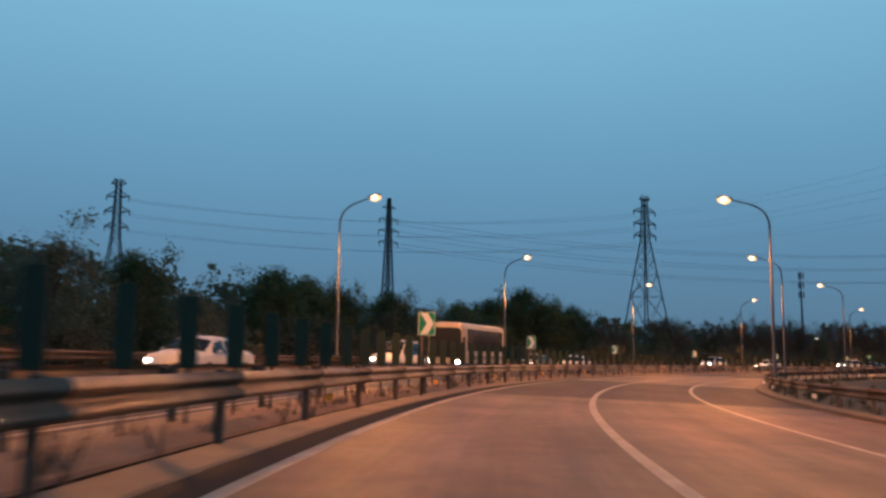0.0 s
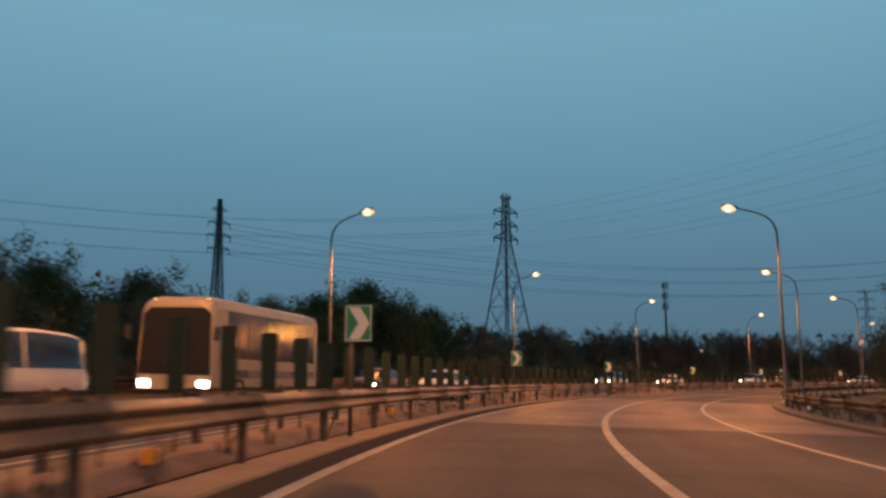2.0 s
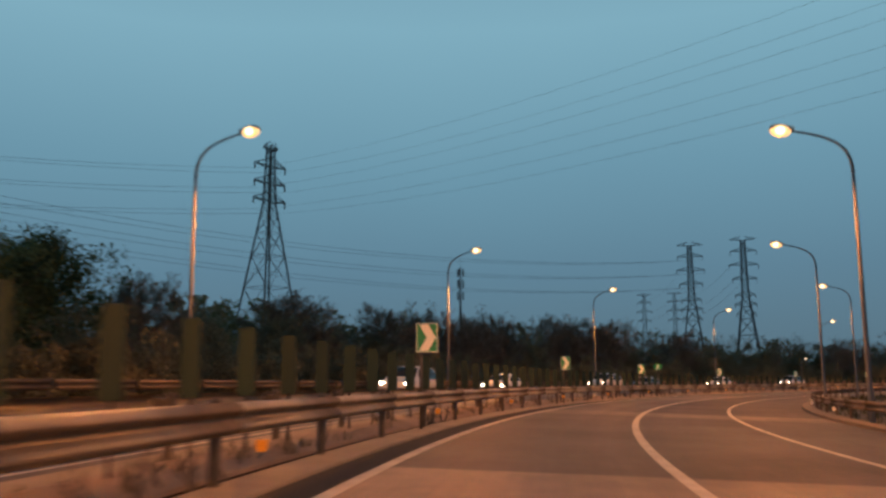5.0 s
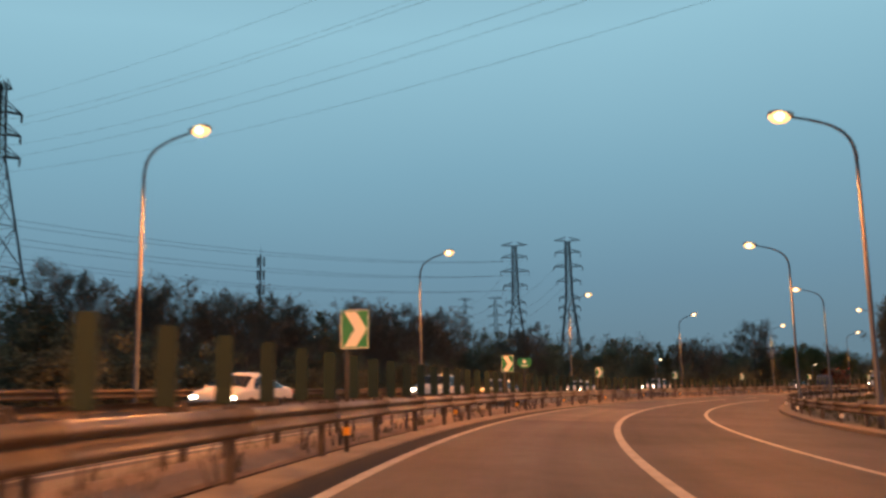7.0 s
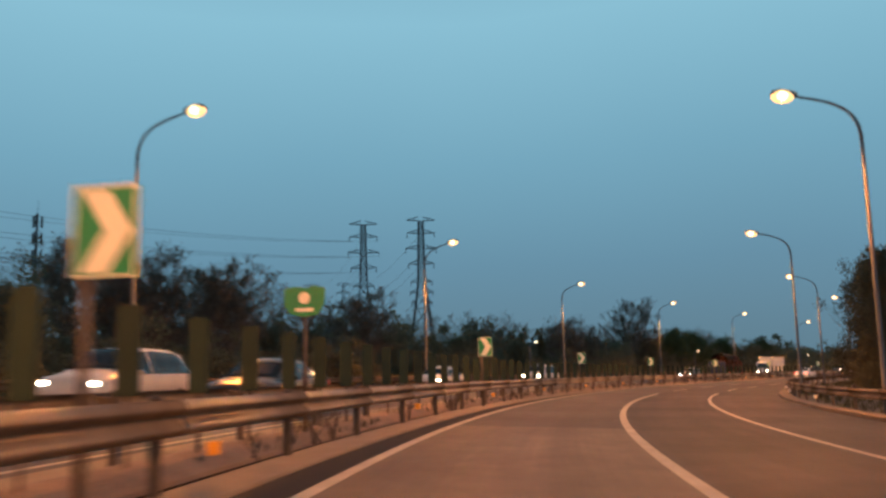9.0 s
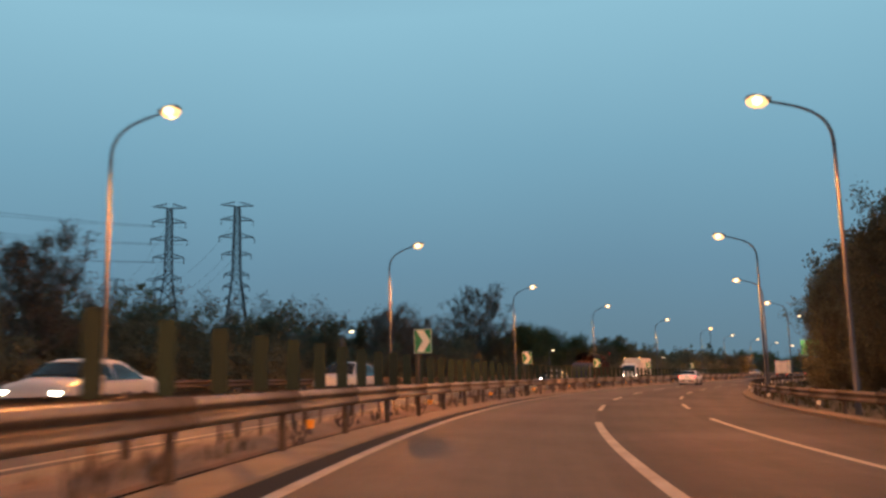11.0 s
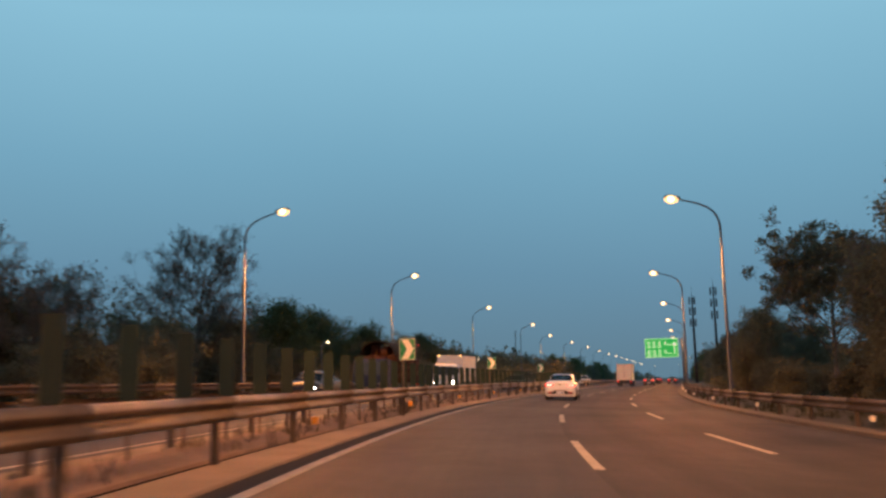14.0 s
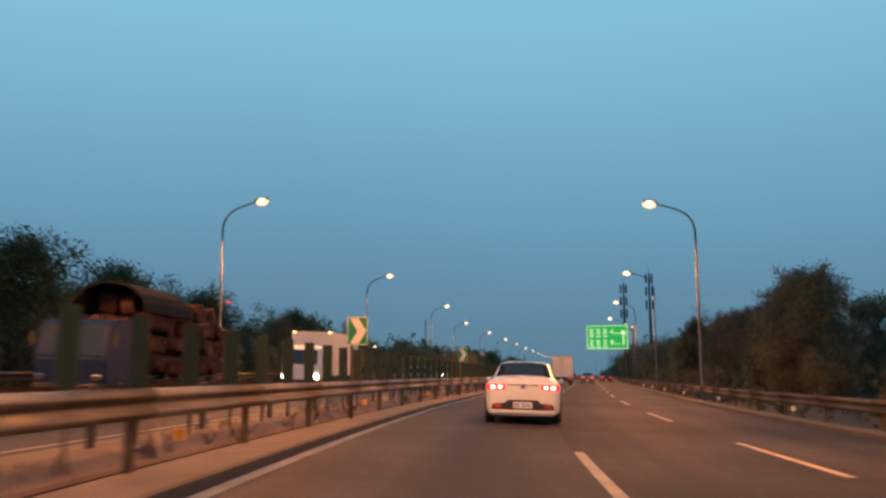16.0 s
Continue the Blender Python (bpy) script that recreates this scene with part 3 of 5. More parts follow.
pylon(-36.0, 334.7, 65.0, 2.6, 0.80, ((47, 4.4, 1.6), (51.5, 4.8, 1.6), (56, 4.4, 1.6), (60.5, 3.2, 0)), 40, "tall dark lattice pylon far beyond the trees", 0.011, 1.7)
pylon(44.1, 234.9, 46.2, 5.6, 0.76, ((35.6, 3.9, 0.9), (38.9, 3.8, 0.9), (42.2, 3.8, 0.9), (45.5, 1.8, 0)), 30, "dark lattice pylon behind the trees", 0.018)
pylon(254.1, 385.1, 61.5, 6.2, 0.60, ((61.0, 5.5, 0), (56.0, 5.4, 1.7), (50.0, 6.0, 1.7), (44.0, 5.0, 1.7), (37.0, 4.2, 1.3), (33.0, 4.5, 1.3), (29.0, 4.0, 1.3)), -36, "tall lattice pylon with six cross-arms", 0.022, 1.9)
pylon(271.8, 371.8, 63.0, 6.2, 0.60, ((62.5, 5.5, 0), (57.5, 5.4, 1.7), (51.5, 6.0, 1.7), (45.5, 5.0, 1.7), (38.5, 4.2, 1.3), (34.5, 4.5, 1.3), (30.5, 4.0, 1.3)), -36, "tall lattice pylon with six cross-arms", 0.022, 1.9)
pylon(-92.0, 214.0, 46.5, 4.4, 0.70, ((34.2, 3.0, 0.9), (38.2, 3.2, 0.9), (42.0, 2.9, 0.9), (45.3, 1.9, 0)), 10, "dark lattice pylon behind the trees")
pylon(106.0, 22.0, 46.5, 4.4, 0.70, ((34.2, 3.0, 0.9), (38.2, 3.2, 0.9), (42.0, 2.9, 0.9), (45.3, 1.9, 0)), 40, "dark lattice pylon inside the bend")
for x, y, top in ((350.5, 560.5, 60.0), (375.0, 561.0, 62.0)):
    pylon(x, y, top, 4.6, 0.60, ((top - 1, 4.6, 0), (top * 0.9, 4.6, 1.4), (top * 0.8, 5.0, 1.4), (top * 0.7, 4.4, 1.4)), -36, "small distant lattice pylon on the skyline")


def wire(a, b, sag, r=0.05, label="thin black power line between pylons"):
    bm = bmesh.new()
    a, b = Vector(a), Vector(b)
    pts = [a.lerp(b, i / 24) - Vector((0, 0, 4 * sag * (i / 24) * (1 - i / 24))) for i in range(25)]
    tube(bm, pts, r, 4)
    return tagged(part("power_line", bm, CABLE), label, "power line", "power lines")


for dx, dy, za, zb in ((-3, 3, 55, 54), (3, -3, 55, 54), (-3.5, 3.5, 50.5, 48), (3.5, -3.5, 50.5, 48), (-3, 3, 46, 42), (3, -3, 46, 42)):
    wire((-36 + dx, 334.7 + dy, za), (254.1 + dx, 385.1 + dy, zb), 9.0)
for dx, dy, za, zb in ((-3, -3, 56, 56), (3, 3, 50, 50), (-3, -3, 44, 44)):
    wire((254.1 + dx, 385.1 + dy, za - 1.5), (350.5 + dx, 560.5 + dy, zb), 6.0)
    wire((271.8 + dx, 371.8 + dy, za), (375.0 + dx, 561.0 + dy, zb), 6.0)
for z, w in ((33.2, 2.8), (37.2, 3.0), (41.0, 2.7)):
    for k in (-1, 1):
        wire((44.1 + k * w * 0.87, 234.9 + k * w * 0.5, z), (106 + k * w * 0.77, 22 + k * w * 0.64, z), 7.0, 0.013)
        wire((-92 + k * w * 0.98, 214 + k * w * 0.17, z), (44.1 + k * w * 0.87, 234.9 + k * w * 0.5, z), 4.0, 0.025)

# ---- trees ----
def leaf_cloud(name, centres, radii, count, size, material, rng, flat=0.0):
    """Many small leaf blades scattered in clumps, as one mesh."""
    c = np.repeat(centres, count, 0)
    r = np.repeat(radii, count)
    d = rng.normal(size=c.shape)
    d /= np.linalg.norm(d, axis=1)[:, None]
    at = c + d * (r * rng.random(len(r)) ** 0.7)[:, None] * np.array((1, 1, 1 - flat))
    u = rng.normal(size=c.shape)
    u /= np.linalg.norm(u, axis=1)[:, None]
    v = np.cross(u, rng.normal(size=c.shape))
    v /= np.linalg.norm(v, axis=1)[:, None]
    k = (size * (0.6 + 0.8 * rng.random(len(at))))[:, None]
    quad = np.stack([at - u * k, at + v * k * 0.55, at + u * k, at - v * k * 0.55], 1).reshape(-1, 3)
    me = bpy.data.meshes.new(name)
    n = len(at)
    me.vertices.add(4 * n)
    me.vertices.foreach_set("co", quad.ravel())
    me.loops.add(4 * n)
    me.loops.foreach_set("vertex_index", np.arange(4 * n))
    me.polygons.add(n)
    me.polygons.foreach_set("loop_start", np.arange(0, 4 * n, 4))
    me.update(calc_edges=True)
    me.materials.append(material)
    return me


def limbs(bm, height, spread, n, rng, base_r, twigs=0, low=0.25):
    """A tapered, slightly bent trunk with limbs; returns where the limbs end."""
    lean = rng.normal(size=2) * 0.03 * height
    pts = [Vector((lean[0] * f * f, lean[1] * f * f, height * f)) for f in (0, 0.12, 0.3, 0.5, 0.7, 0.88)]
    tube(bm, pts, [base_r * 1.35, base_r, base_r * 0.8, base_r * 0.6, base_r * 0.38, base_r * 0.15], 8)
    ends = []
    for i in range(n):
        f = low + (0.86 - low) * (i + rng.random()) / n
        a = i * 2.4 + rng.random()
        start = Vector((lean[0] * f * f, lean[1] * f * f, height * f))
        ln = spread * (0.65 + 0.5 * rng.random()) * (1.15 - 0.7 * f)
        mid = start + Vector((math.cos(a) * ln * 0.5, math.sin(a) * ln * 0.5, ln * 0.35))
        end = start + Vector((math.cos(a) * ln, math.sin(a) * ln, ln * (0.6 + 0.5 * rng.random())))
        r = base_r * 0.42 * (1.1 - f)
        tube(bm, [start, mid, end], [r, r * 0.7, r * 0.2], 5)
        ends += [mid, end]
        for j in range(twigs):
            t = mid.lerp(end, rng.random())
            w = Vector(rng.normal(size=3)) * ln * 0.22 + Vector((0, 0, ln * 0.22))
            bar(bm, t, t + w, r * 0.55, r * 0.12, 3)
            ends.append(t + w)
    return ends


def tree(label, height, spread, material, seed, clumps=90, leaves=44, size=0.17, shape="round", trunk_low=0.22):
    rng = np.random.default_rng(seed)
    thing = tagged(empty("tree"), label, "tree", "roadside trees")
    bm = bmesh.new()
    ends = limbs(bm, height, spread, 11, rng, 0.02 * height, 3, trunk_low)
    part("trunk", bm, BARK, thing, smooth=True)
    pts, rad = [], []
    while len(pts) < clumps:
        z = rng.random()
        if shape == "cone":
            w, z0 = spread * (1 - z) ** 0.8, 0.08 + 0.9 * z
        elif shape == "column":
            w, z0 = spread * (0.55 + 0.45 * math.sin(math.pi * (0.15 + 0.8 * z))), 0.16 + 0.8 * z
        else:
            w, z0 = spread * math.sqrt(max(0.05, 1 - (1.75 * z - 0.72) ** 2)), 0.12 + 0.84 * z
        a, q = rng.random() * 2 * math.pi, rng.random() ** 0.5
        bulge = 0.75 + 0.5 * noise.noise((math.cos(a) * 1.3 + seed, math.sin(a) * 1.3, z * 2.6))
        pts.append((math.cos(a) * w * q * bulge, math.sin(a) * w * q * bulge, height * z0))
        rad.append(spread * (0.16 + 0.16 * rng.random()))
    pts += [tuple(e) for e in ends[::3]]
    rad += [spread * 0.2] * len(ends[::3])
    crown = new("crown", leaf_cloud("crown", np.array(pts), np.array(rad), leaves, size, material, rng))
    crown.parent = thing
    return thing


def twig(bm, a, b, w):
    """A three-sided spike."""
    d = (b - a).normalized()
    u = d.orthogonal().normalized() * w
    v = d.cross(u)
    ring = [bm.verts.new(a + u), bm.verts.new(a - u * 0.5 + v * 0.87), bm.verts.new(a - u * 0.5 - v * 0.87)]
    tip = bm.verts.new(b)
    for k in range(3):
        bm.faces.new((ring[k], ring[(k + 1) % 3], tip))


def bare_tree(label, height, spread, seed, leaves=0, foliage=None, size=0.07, forks=9, shoots=9):
    """A tree in early spring: many fine branches, few leaves."""
    rng = np.random.default_rng(seed)
    thing = tagged(empty("tree"), label, "tree", "roadside trees")
    bm = bmesh.new()
    ends = limbs(bm, height, spread, 26, rng, 0.017 * height, forks, 0.26)
    tips = []
    for e in ends:
        out_way = Vector((e.x, e.y, 0.35 * spread + max(0, e.z - 0.5 * height) * 0.5)).normalized()
        for _ in range(shoots):
            w = (out_way + Vector(rng.normal(size=3)) * 0.55).normalized() * spread * rng.uniform(0.12, 0.30)
            a = e - w * 0.25 + Vector(rng.normal(size=3)) * 0.12
            twig(bm, a, a + w, 0.016)
            tips.append(a + w * 0.8)
            for _ in range(2):
                b = a + w * rng.uniform(0.3, 0.8)
                w2 = (w.normalized() + Vector(rng.normal(size=3)) * 0.6) * spread * 0.07
                twig(bm, b, b + w2, 0.010)
    part("trunk", bm, BARK, thing)
    crown = new("crown", leaf_cloud("crown", np.array([tuple(e) for e in tips]), np.full(len(tips), 0.30), 1 + leaves, size, foliage or LEAF_BROWN, rng))
    crown.parent = thing
    return thing


KINDS = {
    "a": tree("broad leafy roadside tree in dusk shade", 9.2, 4.7, LEAF, 1, 330, 68, 0.105),
    "b": tree("rounded dark-green roadside tree", 7.6, 4.0, LEAF_DARK, 2, 210, 62, 0.097),
    "c": tree("uneven bushy roadside tree", 6.3, 3.7, LEAF_DARK, 3, 180, 62, 0.097, trunk_low=0.12),
    "d": tree("slender poplar with young leaves", 10.0, 2.1, LEAF_DARK, 4, 200, 76, 0.075, "column"),
    "e": tree("dark pointed conifer beside the road", 7.5, 1.9, LEAF_DARK, 5, 130, 52, 0.105, "cone", 0.08),
    "f": bare_tree("spreading tree with thin spring foliage", 12.4, 4.6, 6, 1),
    "g": bare_tree("half-bare tree with fine branches", 9.0, 3.4, 7, 1),
    "k": bare_tree("large open-crowned tree with young leaves and dark limbs", 10.2, 4.8, 9, 11, LEAF_DARK, 0.09),
    "h": tree("low dense shrub beside the verge", 3.6, 2.6, LEAF_DARK, 8, 90, 46, 0.11, trunk_low=0.08),
    "p": tree("full dense roadside tree with young leaves", 9.6, 3.2, LEAF_DARK, 14, 240, 74, 0.08, trunk_low=0.15),
}
USED = set()


def arrays(thing):
    """The meshes of a tree as plain arrays: places, corners, first corners, material; the tree itself is taken away."""
    got = []
    for ob in thing.children:
        me = ob.data
        co, ix, st = np.empty(3 * len(me.vertices)), np.empty(len(me.loops), int), np.empty(len(me.polygons), int)
        me.vertices.foreach_get("co", co)
        me.loops.foreach_get("vertex_index", ix)
        me.polygons.foreach_get("loop_start", st)
        got.append((co.reshape(-1, 3), ix, st, me.materials[0]))
    for ob in (*thing.children, thing):
        bpy.data.objects.remove(ob)
    return got


# lighter builds of the same kinds for the back rows, which merge into one mass
BACK = {
    "a": arrays(tree("broad leafy tree", 9.2, 4.7, LEAF, 1, 250, 8, 0.26)),
    "b": arrays(tree("rounded dark-green tree", 7.6, 4.0, LEAF_DARK, 2, 210, 8, 0.25)),
    "c": arrays(tree("uneven bushy tree", 6.3, 3.7, LEAF_DARK, 3, 180, 8, 0.25, trunk_low=0.12)),
    "e": arrays(tree("dark pointed conifer", 7.5, 1.9, LEAF_DARK, 5, 130, 8, 0.24, "cone", 0.08)),
    "g": arrays(bare_tree("half-bare tree", 9.0, 3.4, 17, 1, None, 0.1, 5, 3)),
    "h": arrays(tree("low shrub", 3.6, 2.6, LEAF_DARK, 8, 90, 8, 0.24, trunk_low=0.08)),
}
MASS = []


def plant(kind, s, o, scale=1.0, turn=None, z=-0.5):
    m = Matrix.Translation(spot(s, o, z, True)) @ Matrix.Rotation(random.uniform(0, 6.28) if turn is None else turn, 4, "Z") @ Matrix.Diagonal((scale, scale, scale, 1))
    if (s > 335 or o < -29.5 or o > 24 or (s > 300 and kind == "h")) and kind in BACK:
        MASS.append((kind, np.array(m)))
        return None
    if kind in USED:
        ob = copy_thing(KINDS[kind], m)
        ob.scale = (scale, scale, scale)
    else:
        USED.add(kind)
        ob = KINDS[kind]
        ob.matrix_basis = m
    return ob


def back_rows(name, label):
    """All the trees of the back rows, joined."""
    mats = [LEAF, LEAF_DARK, LEAF_BROWN, BARK]
    co, ix, st, mi, nv, nl = [], [], [], [], 0, 0
    for kind, m in MASS:
        for c, i, t, mat in BACK[kind]:
            co.append(c @ m[:3, :3].T + m[:3, 3])
            ix.append(i + nv)
            st.append(t + nl)
            mi.append(np.full(len(t), mats.index(mat)))
            nv, nl = nv + len(c), nl + len(i)
    me = bpy.data.meshes.new(name)
    me.vertices.add(nv)
    me.vertices.foreach_set("co", np.concatenate(co).ravel())
    me.loops.add(nl)
    me.loops.foreach_set("vertex_index", np.concatenate(ix))
    st = np.concatenate(st)
    me.polygons.add(len(st))
    me.polygons.foreach_set("loop_start", st)
    for mat in mats:
        me.materials.append(mat)
    me.polygons.foreach_set("material_index", np.concatenate(mi))
    me.update(calc_edges=True)
    return tagged(new(name, me), label, "trees", kind="stuff")


# belts along the road: stretch, nearest offset, depth, spacing, kinds, scale range
random.seed(11)
BELTS = (
    (10, 60, -23, -4, 5.0, "bcabc", 0.74, 0.97), (60, 98, -24, -5, 4.2, "aabc", 0.78, 0.95), (98, 120, -25, -4, 4.6, "aab", 0.9, 1.05),
    (120, 176, -24, -4, 4.0, "cgeggc", 0.8, 1.0), (176, 200, -24, -4, 3.6, "gcggg", 0.85, 1.05), (200, 262, -22, -4, 4.4, "cebeg", 0.8, 0.95),
    (262, 330, -22, -5, 4.4, "bacbc", 0.8, 0.97), (330, 460, -21, -5, 5.0, "cbc", 0.85, 1.05), (460, 640, -20, -8, 7.5, "bca", 0.8, 1.0),
    (0, 400, -18.5, -1.5, 5.5, "h", 0.7, 1.05), (0, 150, -31, -5, 6.0, "abce", 0.85, 1.1), (150, 330, -32, -7, 4.2, "bgg", 0.95, 1.12),
    (206, 246, 16.4, 2, 2.3, "ppd", 0.9, 1.02), (206, 250, 20.5, 3, 3.0, "pd", 1.0, 1.14), (249, 264, 18.2, 4, 3.0, "pg", 0.76, 0.88),
    (277, 290, 19, 6, 2.6, "hh", 0.4, 0.62), (294.5, 301, 16.6, 2.5, 2.2, "pbp", 0.74, 0.84), (300, 345, 17.2, 6, 2.6, "gcpgb", 0.66, 0.80), (340, 460, 17, 7, 5.0, "bcag", 0.75, 0.95),
    (460, 640, 16, 8, 7.5, "ba", 0.7, 0.95), (205, 400, 15.6, 1.5, 7.0, "h", 0.4, 0.6), (104, 124, 15, 7, 6.0, "bc", 0.9, 1.0),
)
for s0, s1, o0, deep, gap, kinds, lo, hi in BELTS:
    s = s0
    while s < s1:
        plant(random.choice(kinds), s + random.uniform(-1.5, 1.5), o0 + deep * random.random(), random.uniform(lo, hi))
        s += gap * random.uniform(0.7, 1.3)
plant("f", 275.1, -24.5, 1.0)
for s, o, scale in ((95.5, -24.0, 0.72), (100.0, -25.0, 0.86), (104.2, -26.2, 1.14), (108.6, -25.4, 0.98), (113.5, -26.0, 0.84)):
    plant("a", s, o, scale)
plant("k", 272.6, 19.2, 0.9)
plant("k", 257.0, 20.5, 0.68, 3.5)
back_rows("back_row_trees", "back rows of dark trees behind the roadside belt")

# far woods, one uncountable mass on each side
rng = np.random.default_rng(21)


def woods(name, paths, label, heights):
    pts, rad = [], []
    for s0, s1, o0, o1, n in paths:
        for _ in range(n):
            s, o = rng.uniform(s0, s1), rng.uniform(o0, o1)
            p = spot(s, o, 0, True)
            h = rng.uniform(*heights) * (0.8 + 0.5 * noise.noise((p.x * 0.03, p.y * 0.03, 0)))
            w = h * rng.uniform(0.25, 0.42)
            for k in range(5):
                z = h * (0.1 + 0.85 * (k + rng.random()) / 5)
                ww = w * (1.0 - 0.75 * (z / h) ** 2)
                a = rng.random() * 6.28
                pts.append((p.x + math.cos(a) * ww * 0.7, p.y + math.sin(a) * ww * 0.7, z - 0.6))
                rad.append(ww * 0.75)
    ob = new(name, leaf_cloud(name, np.array(pts), np.array(rad), 34, 0.40, LEAF_DARK, rng))
    return tagged(ob, label, "woods", kind="stuff")


woods("woods", ((-40, 520, -52, -38, 420), (-40, 760, -84, -56, 300)), "dark mass of far woodland under the dusk sky", (8.5, 12))
woods("woods", ((100, 900, -130, -85, 420),), "dark mass of distant taller woodland", (12, 16.5))
woods("woods", ((225, 258, 26, 52, 45), (312, 700, 23, 34, 210), (640, 1400, 18, 70, 200), (640, 1400, -80, -22, 260)), "dark mass of far woodland beyond the outer verge", (6, 9))

# ---- vehicles ----
WHITE_CAR = shader("white_car_paint", (0.62, 0.64, 0.68), 0.28, 0, (0.56, 0.57, 0.60), 0.03, 1.5, 40.0)
# Copy of the white paint, its colour dimmed for cars in weaker light.
PALE_CAR = shader("dimmed_white_car_paint", (0.36, 0.355, 0.35), 0.32, 0, (0.30, 0.29, 0.28), 0.04, 1.5, 40.0)
BLACK_CAR = shader("black_car_paint", (0.012, 0.013, 0.015), 0.3, 0, (0.018, 0.018, 0.02), 0.05, 1.5, 40.0, 0.0, 0.5, 0.0, 0.3)
GREY_CAR = shader("dark_grey_car_paint", (0.10, 0.105, 0.115), 0.3, 0.3, (0.085, 0.088, 0.095), 0.04, 1.5, 40.0)
BLUE_CAB = shader("blue_cab_paint", (0.007, 0.02, 0.07), 0.5, 0, (0.01, 0.02, 0.055), 0.05, 1.5, 40.0, 0.0, 0.5, 0.0, 0.2)
CAR_GLASS = shader("tinted_glass", (0.02, 0.024, 0.03), 0.08, 0, (0.025, 0.03, 0.035), 0.02, 0.5, 5.0)
RUBBER = shader("tyre_rubber", (0.022, 0.021, 0.02), 0.85, 0, (0.04, 0.036, 0.032), 0.2, 5.0, 40.0)
RIM = shader("alloy_rim", (0.42, 0.42, 0.43), 0.35, 0.8, (0.3, 0.3, 0.3), 0.1, 5.0, 30.0)
TRIM = shader("black_trim", (0.025, 0.024, 0.024), 0.6, 0, (0.04, 0.037, 0.034), 0.1, 5.0, 40.0)
CHROME = shader("chrome_strip", (0.6, 0.6, 0.6), 0.2, 1.0, (0.5, 0.5, 0.5), 0.05, 5.0, 30.0)
PLATE = shader("plate_pale", (0.75, 0.78, 0.82), 0.45, 0, (0.68, 0.7, 0.76), 0.04, 8.0, 40.0)
PLATE_INK = shader("plate_marks", (0.08, 0.16, 0.42), 0.5)
TAIL = glow("tail_light", (1.0, 0.05, 0.035), 0.95)
TAIL_CORE = glow("tail_light_core", (1.0, 0.50, 0.40), 4.0)
BEAM = glow("headlight", (1.0, 0.90, 0.66), 30.0)
BEAM_COOL = glow("cool_headlight", (0.95, 0.98, 1.0), 30.0)
MARKER = glow("amber_marker", (1.0, 0.55, 0.15), 8.0)
REFLEX = shader("red_reflector", (0.55, 0.03, 0.025), 0.3)
BOX_WHITE = shader("white_truck_box", (0.66, 0.62, 0.57), 0.55, 0, (0.52, 0.47, 0.42), 0.06, 1.0, 30.0)
LOAD = shader("brown_baled_load", (0.045, 0.02, 0.015), 0.95, 0, (0.085, 0.048, 0.038), 0.5, 4.0, 9.0, 0.05, 0.9, 0.5, 0.1)
TARP = shader("dark_tarpaulin", (0.014, 0.015, 0.015), 0.9, 0, (0.02, 0.02, 0.019), 0.2, 2.0, 20.0, 0.0, 0.5, 0.0, 0.1)

# stations along the car: y, half width, belt height, top height, half width of the top
SEDAN = ((-2.34, 0.74, 0.60, 0.62, 0.70), (-2.30, 0.80, 0.80, 0.86, 0.72), (-2.20, 0.855, 0.90, 1.035, 0.70), (-1.85, 0.88, 0.93, 1.075, 0.68), (-1.62, 0.89, 0.94, 1.10, 0.665),
         (-0.78, 0.90, 0.95, 1.43, 0.575), (-0.1, 0.90, 0.93, 1.475, 0.58), (0.45, 0.90, 0.92, 1.45, 0.58), (0.72, 0.90, 0.91, 1.38, 0.60), (1.42, 0.89, 0.89, 0.99, 0.70),
         (1.95, 0.87, 0.82, 0.90, 0.70), (2.22, 0.82, 0.68, 0.78, 0.66), (2.34, 0.74, 0.50, 0.58, 0.60))
SUV = ((-2.34, 0.80, 0.60, 0.64, 0.74), (-2.31, 0.86, 0.95, 1.02, 0.74), (-2.22, 0.90, 1.02, 1.20, 0.70), (-1.80, 0.92, 1.03, 1.60, 0.64), (-1.3, 0.925, 1.03, 1.68, 0.63),
       (-0.1, 0.93, 1.02, 1.70, 0.63), (0.45, 0.93, 1.01, 1.66, 0.63), (0.75, 0.93, 1.0, 1.56, 0.64), (1.30, 0.92, 0.99, 1.12, 0.74),
       (1.95, 0.90, 0.94, 1.02, 0.74), (2.22, 0.86, 0.80, 0.92, 0.72), (2.34, 0.78, 0.55, 0.66, 0.66))
VAN = ((-2.36, 0.80, 0.60, 0.64, 0.74), (-2.33, 0.86, 1.0, 1.10, 0.76), (-2.26, 0.88, 1.04, 1.75, 0.72), (-1.9, 0.90, 1.05, 1.86, 0.72), (-0.6, 0.91, 1.05, 1.90, 0.72),
       (0.55, 0.91, 1.04, 1.86, 0.71), (0.95, 0.91, 1.02, 1.72, 0.70), (1.68, 0.90, 1.0, 1.14, 0.74), (2.1, 0.87, 0.88, 1.0, 0.72), (2.30, 0.80, 0.60, 0.76, 0.68))


def at(stations, y):
    ys = [r[0] for r in stations]
    return [float(np.interp(y, ys, [r[k] for r in stations])) for k in range(1, 5)]


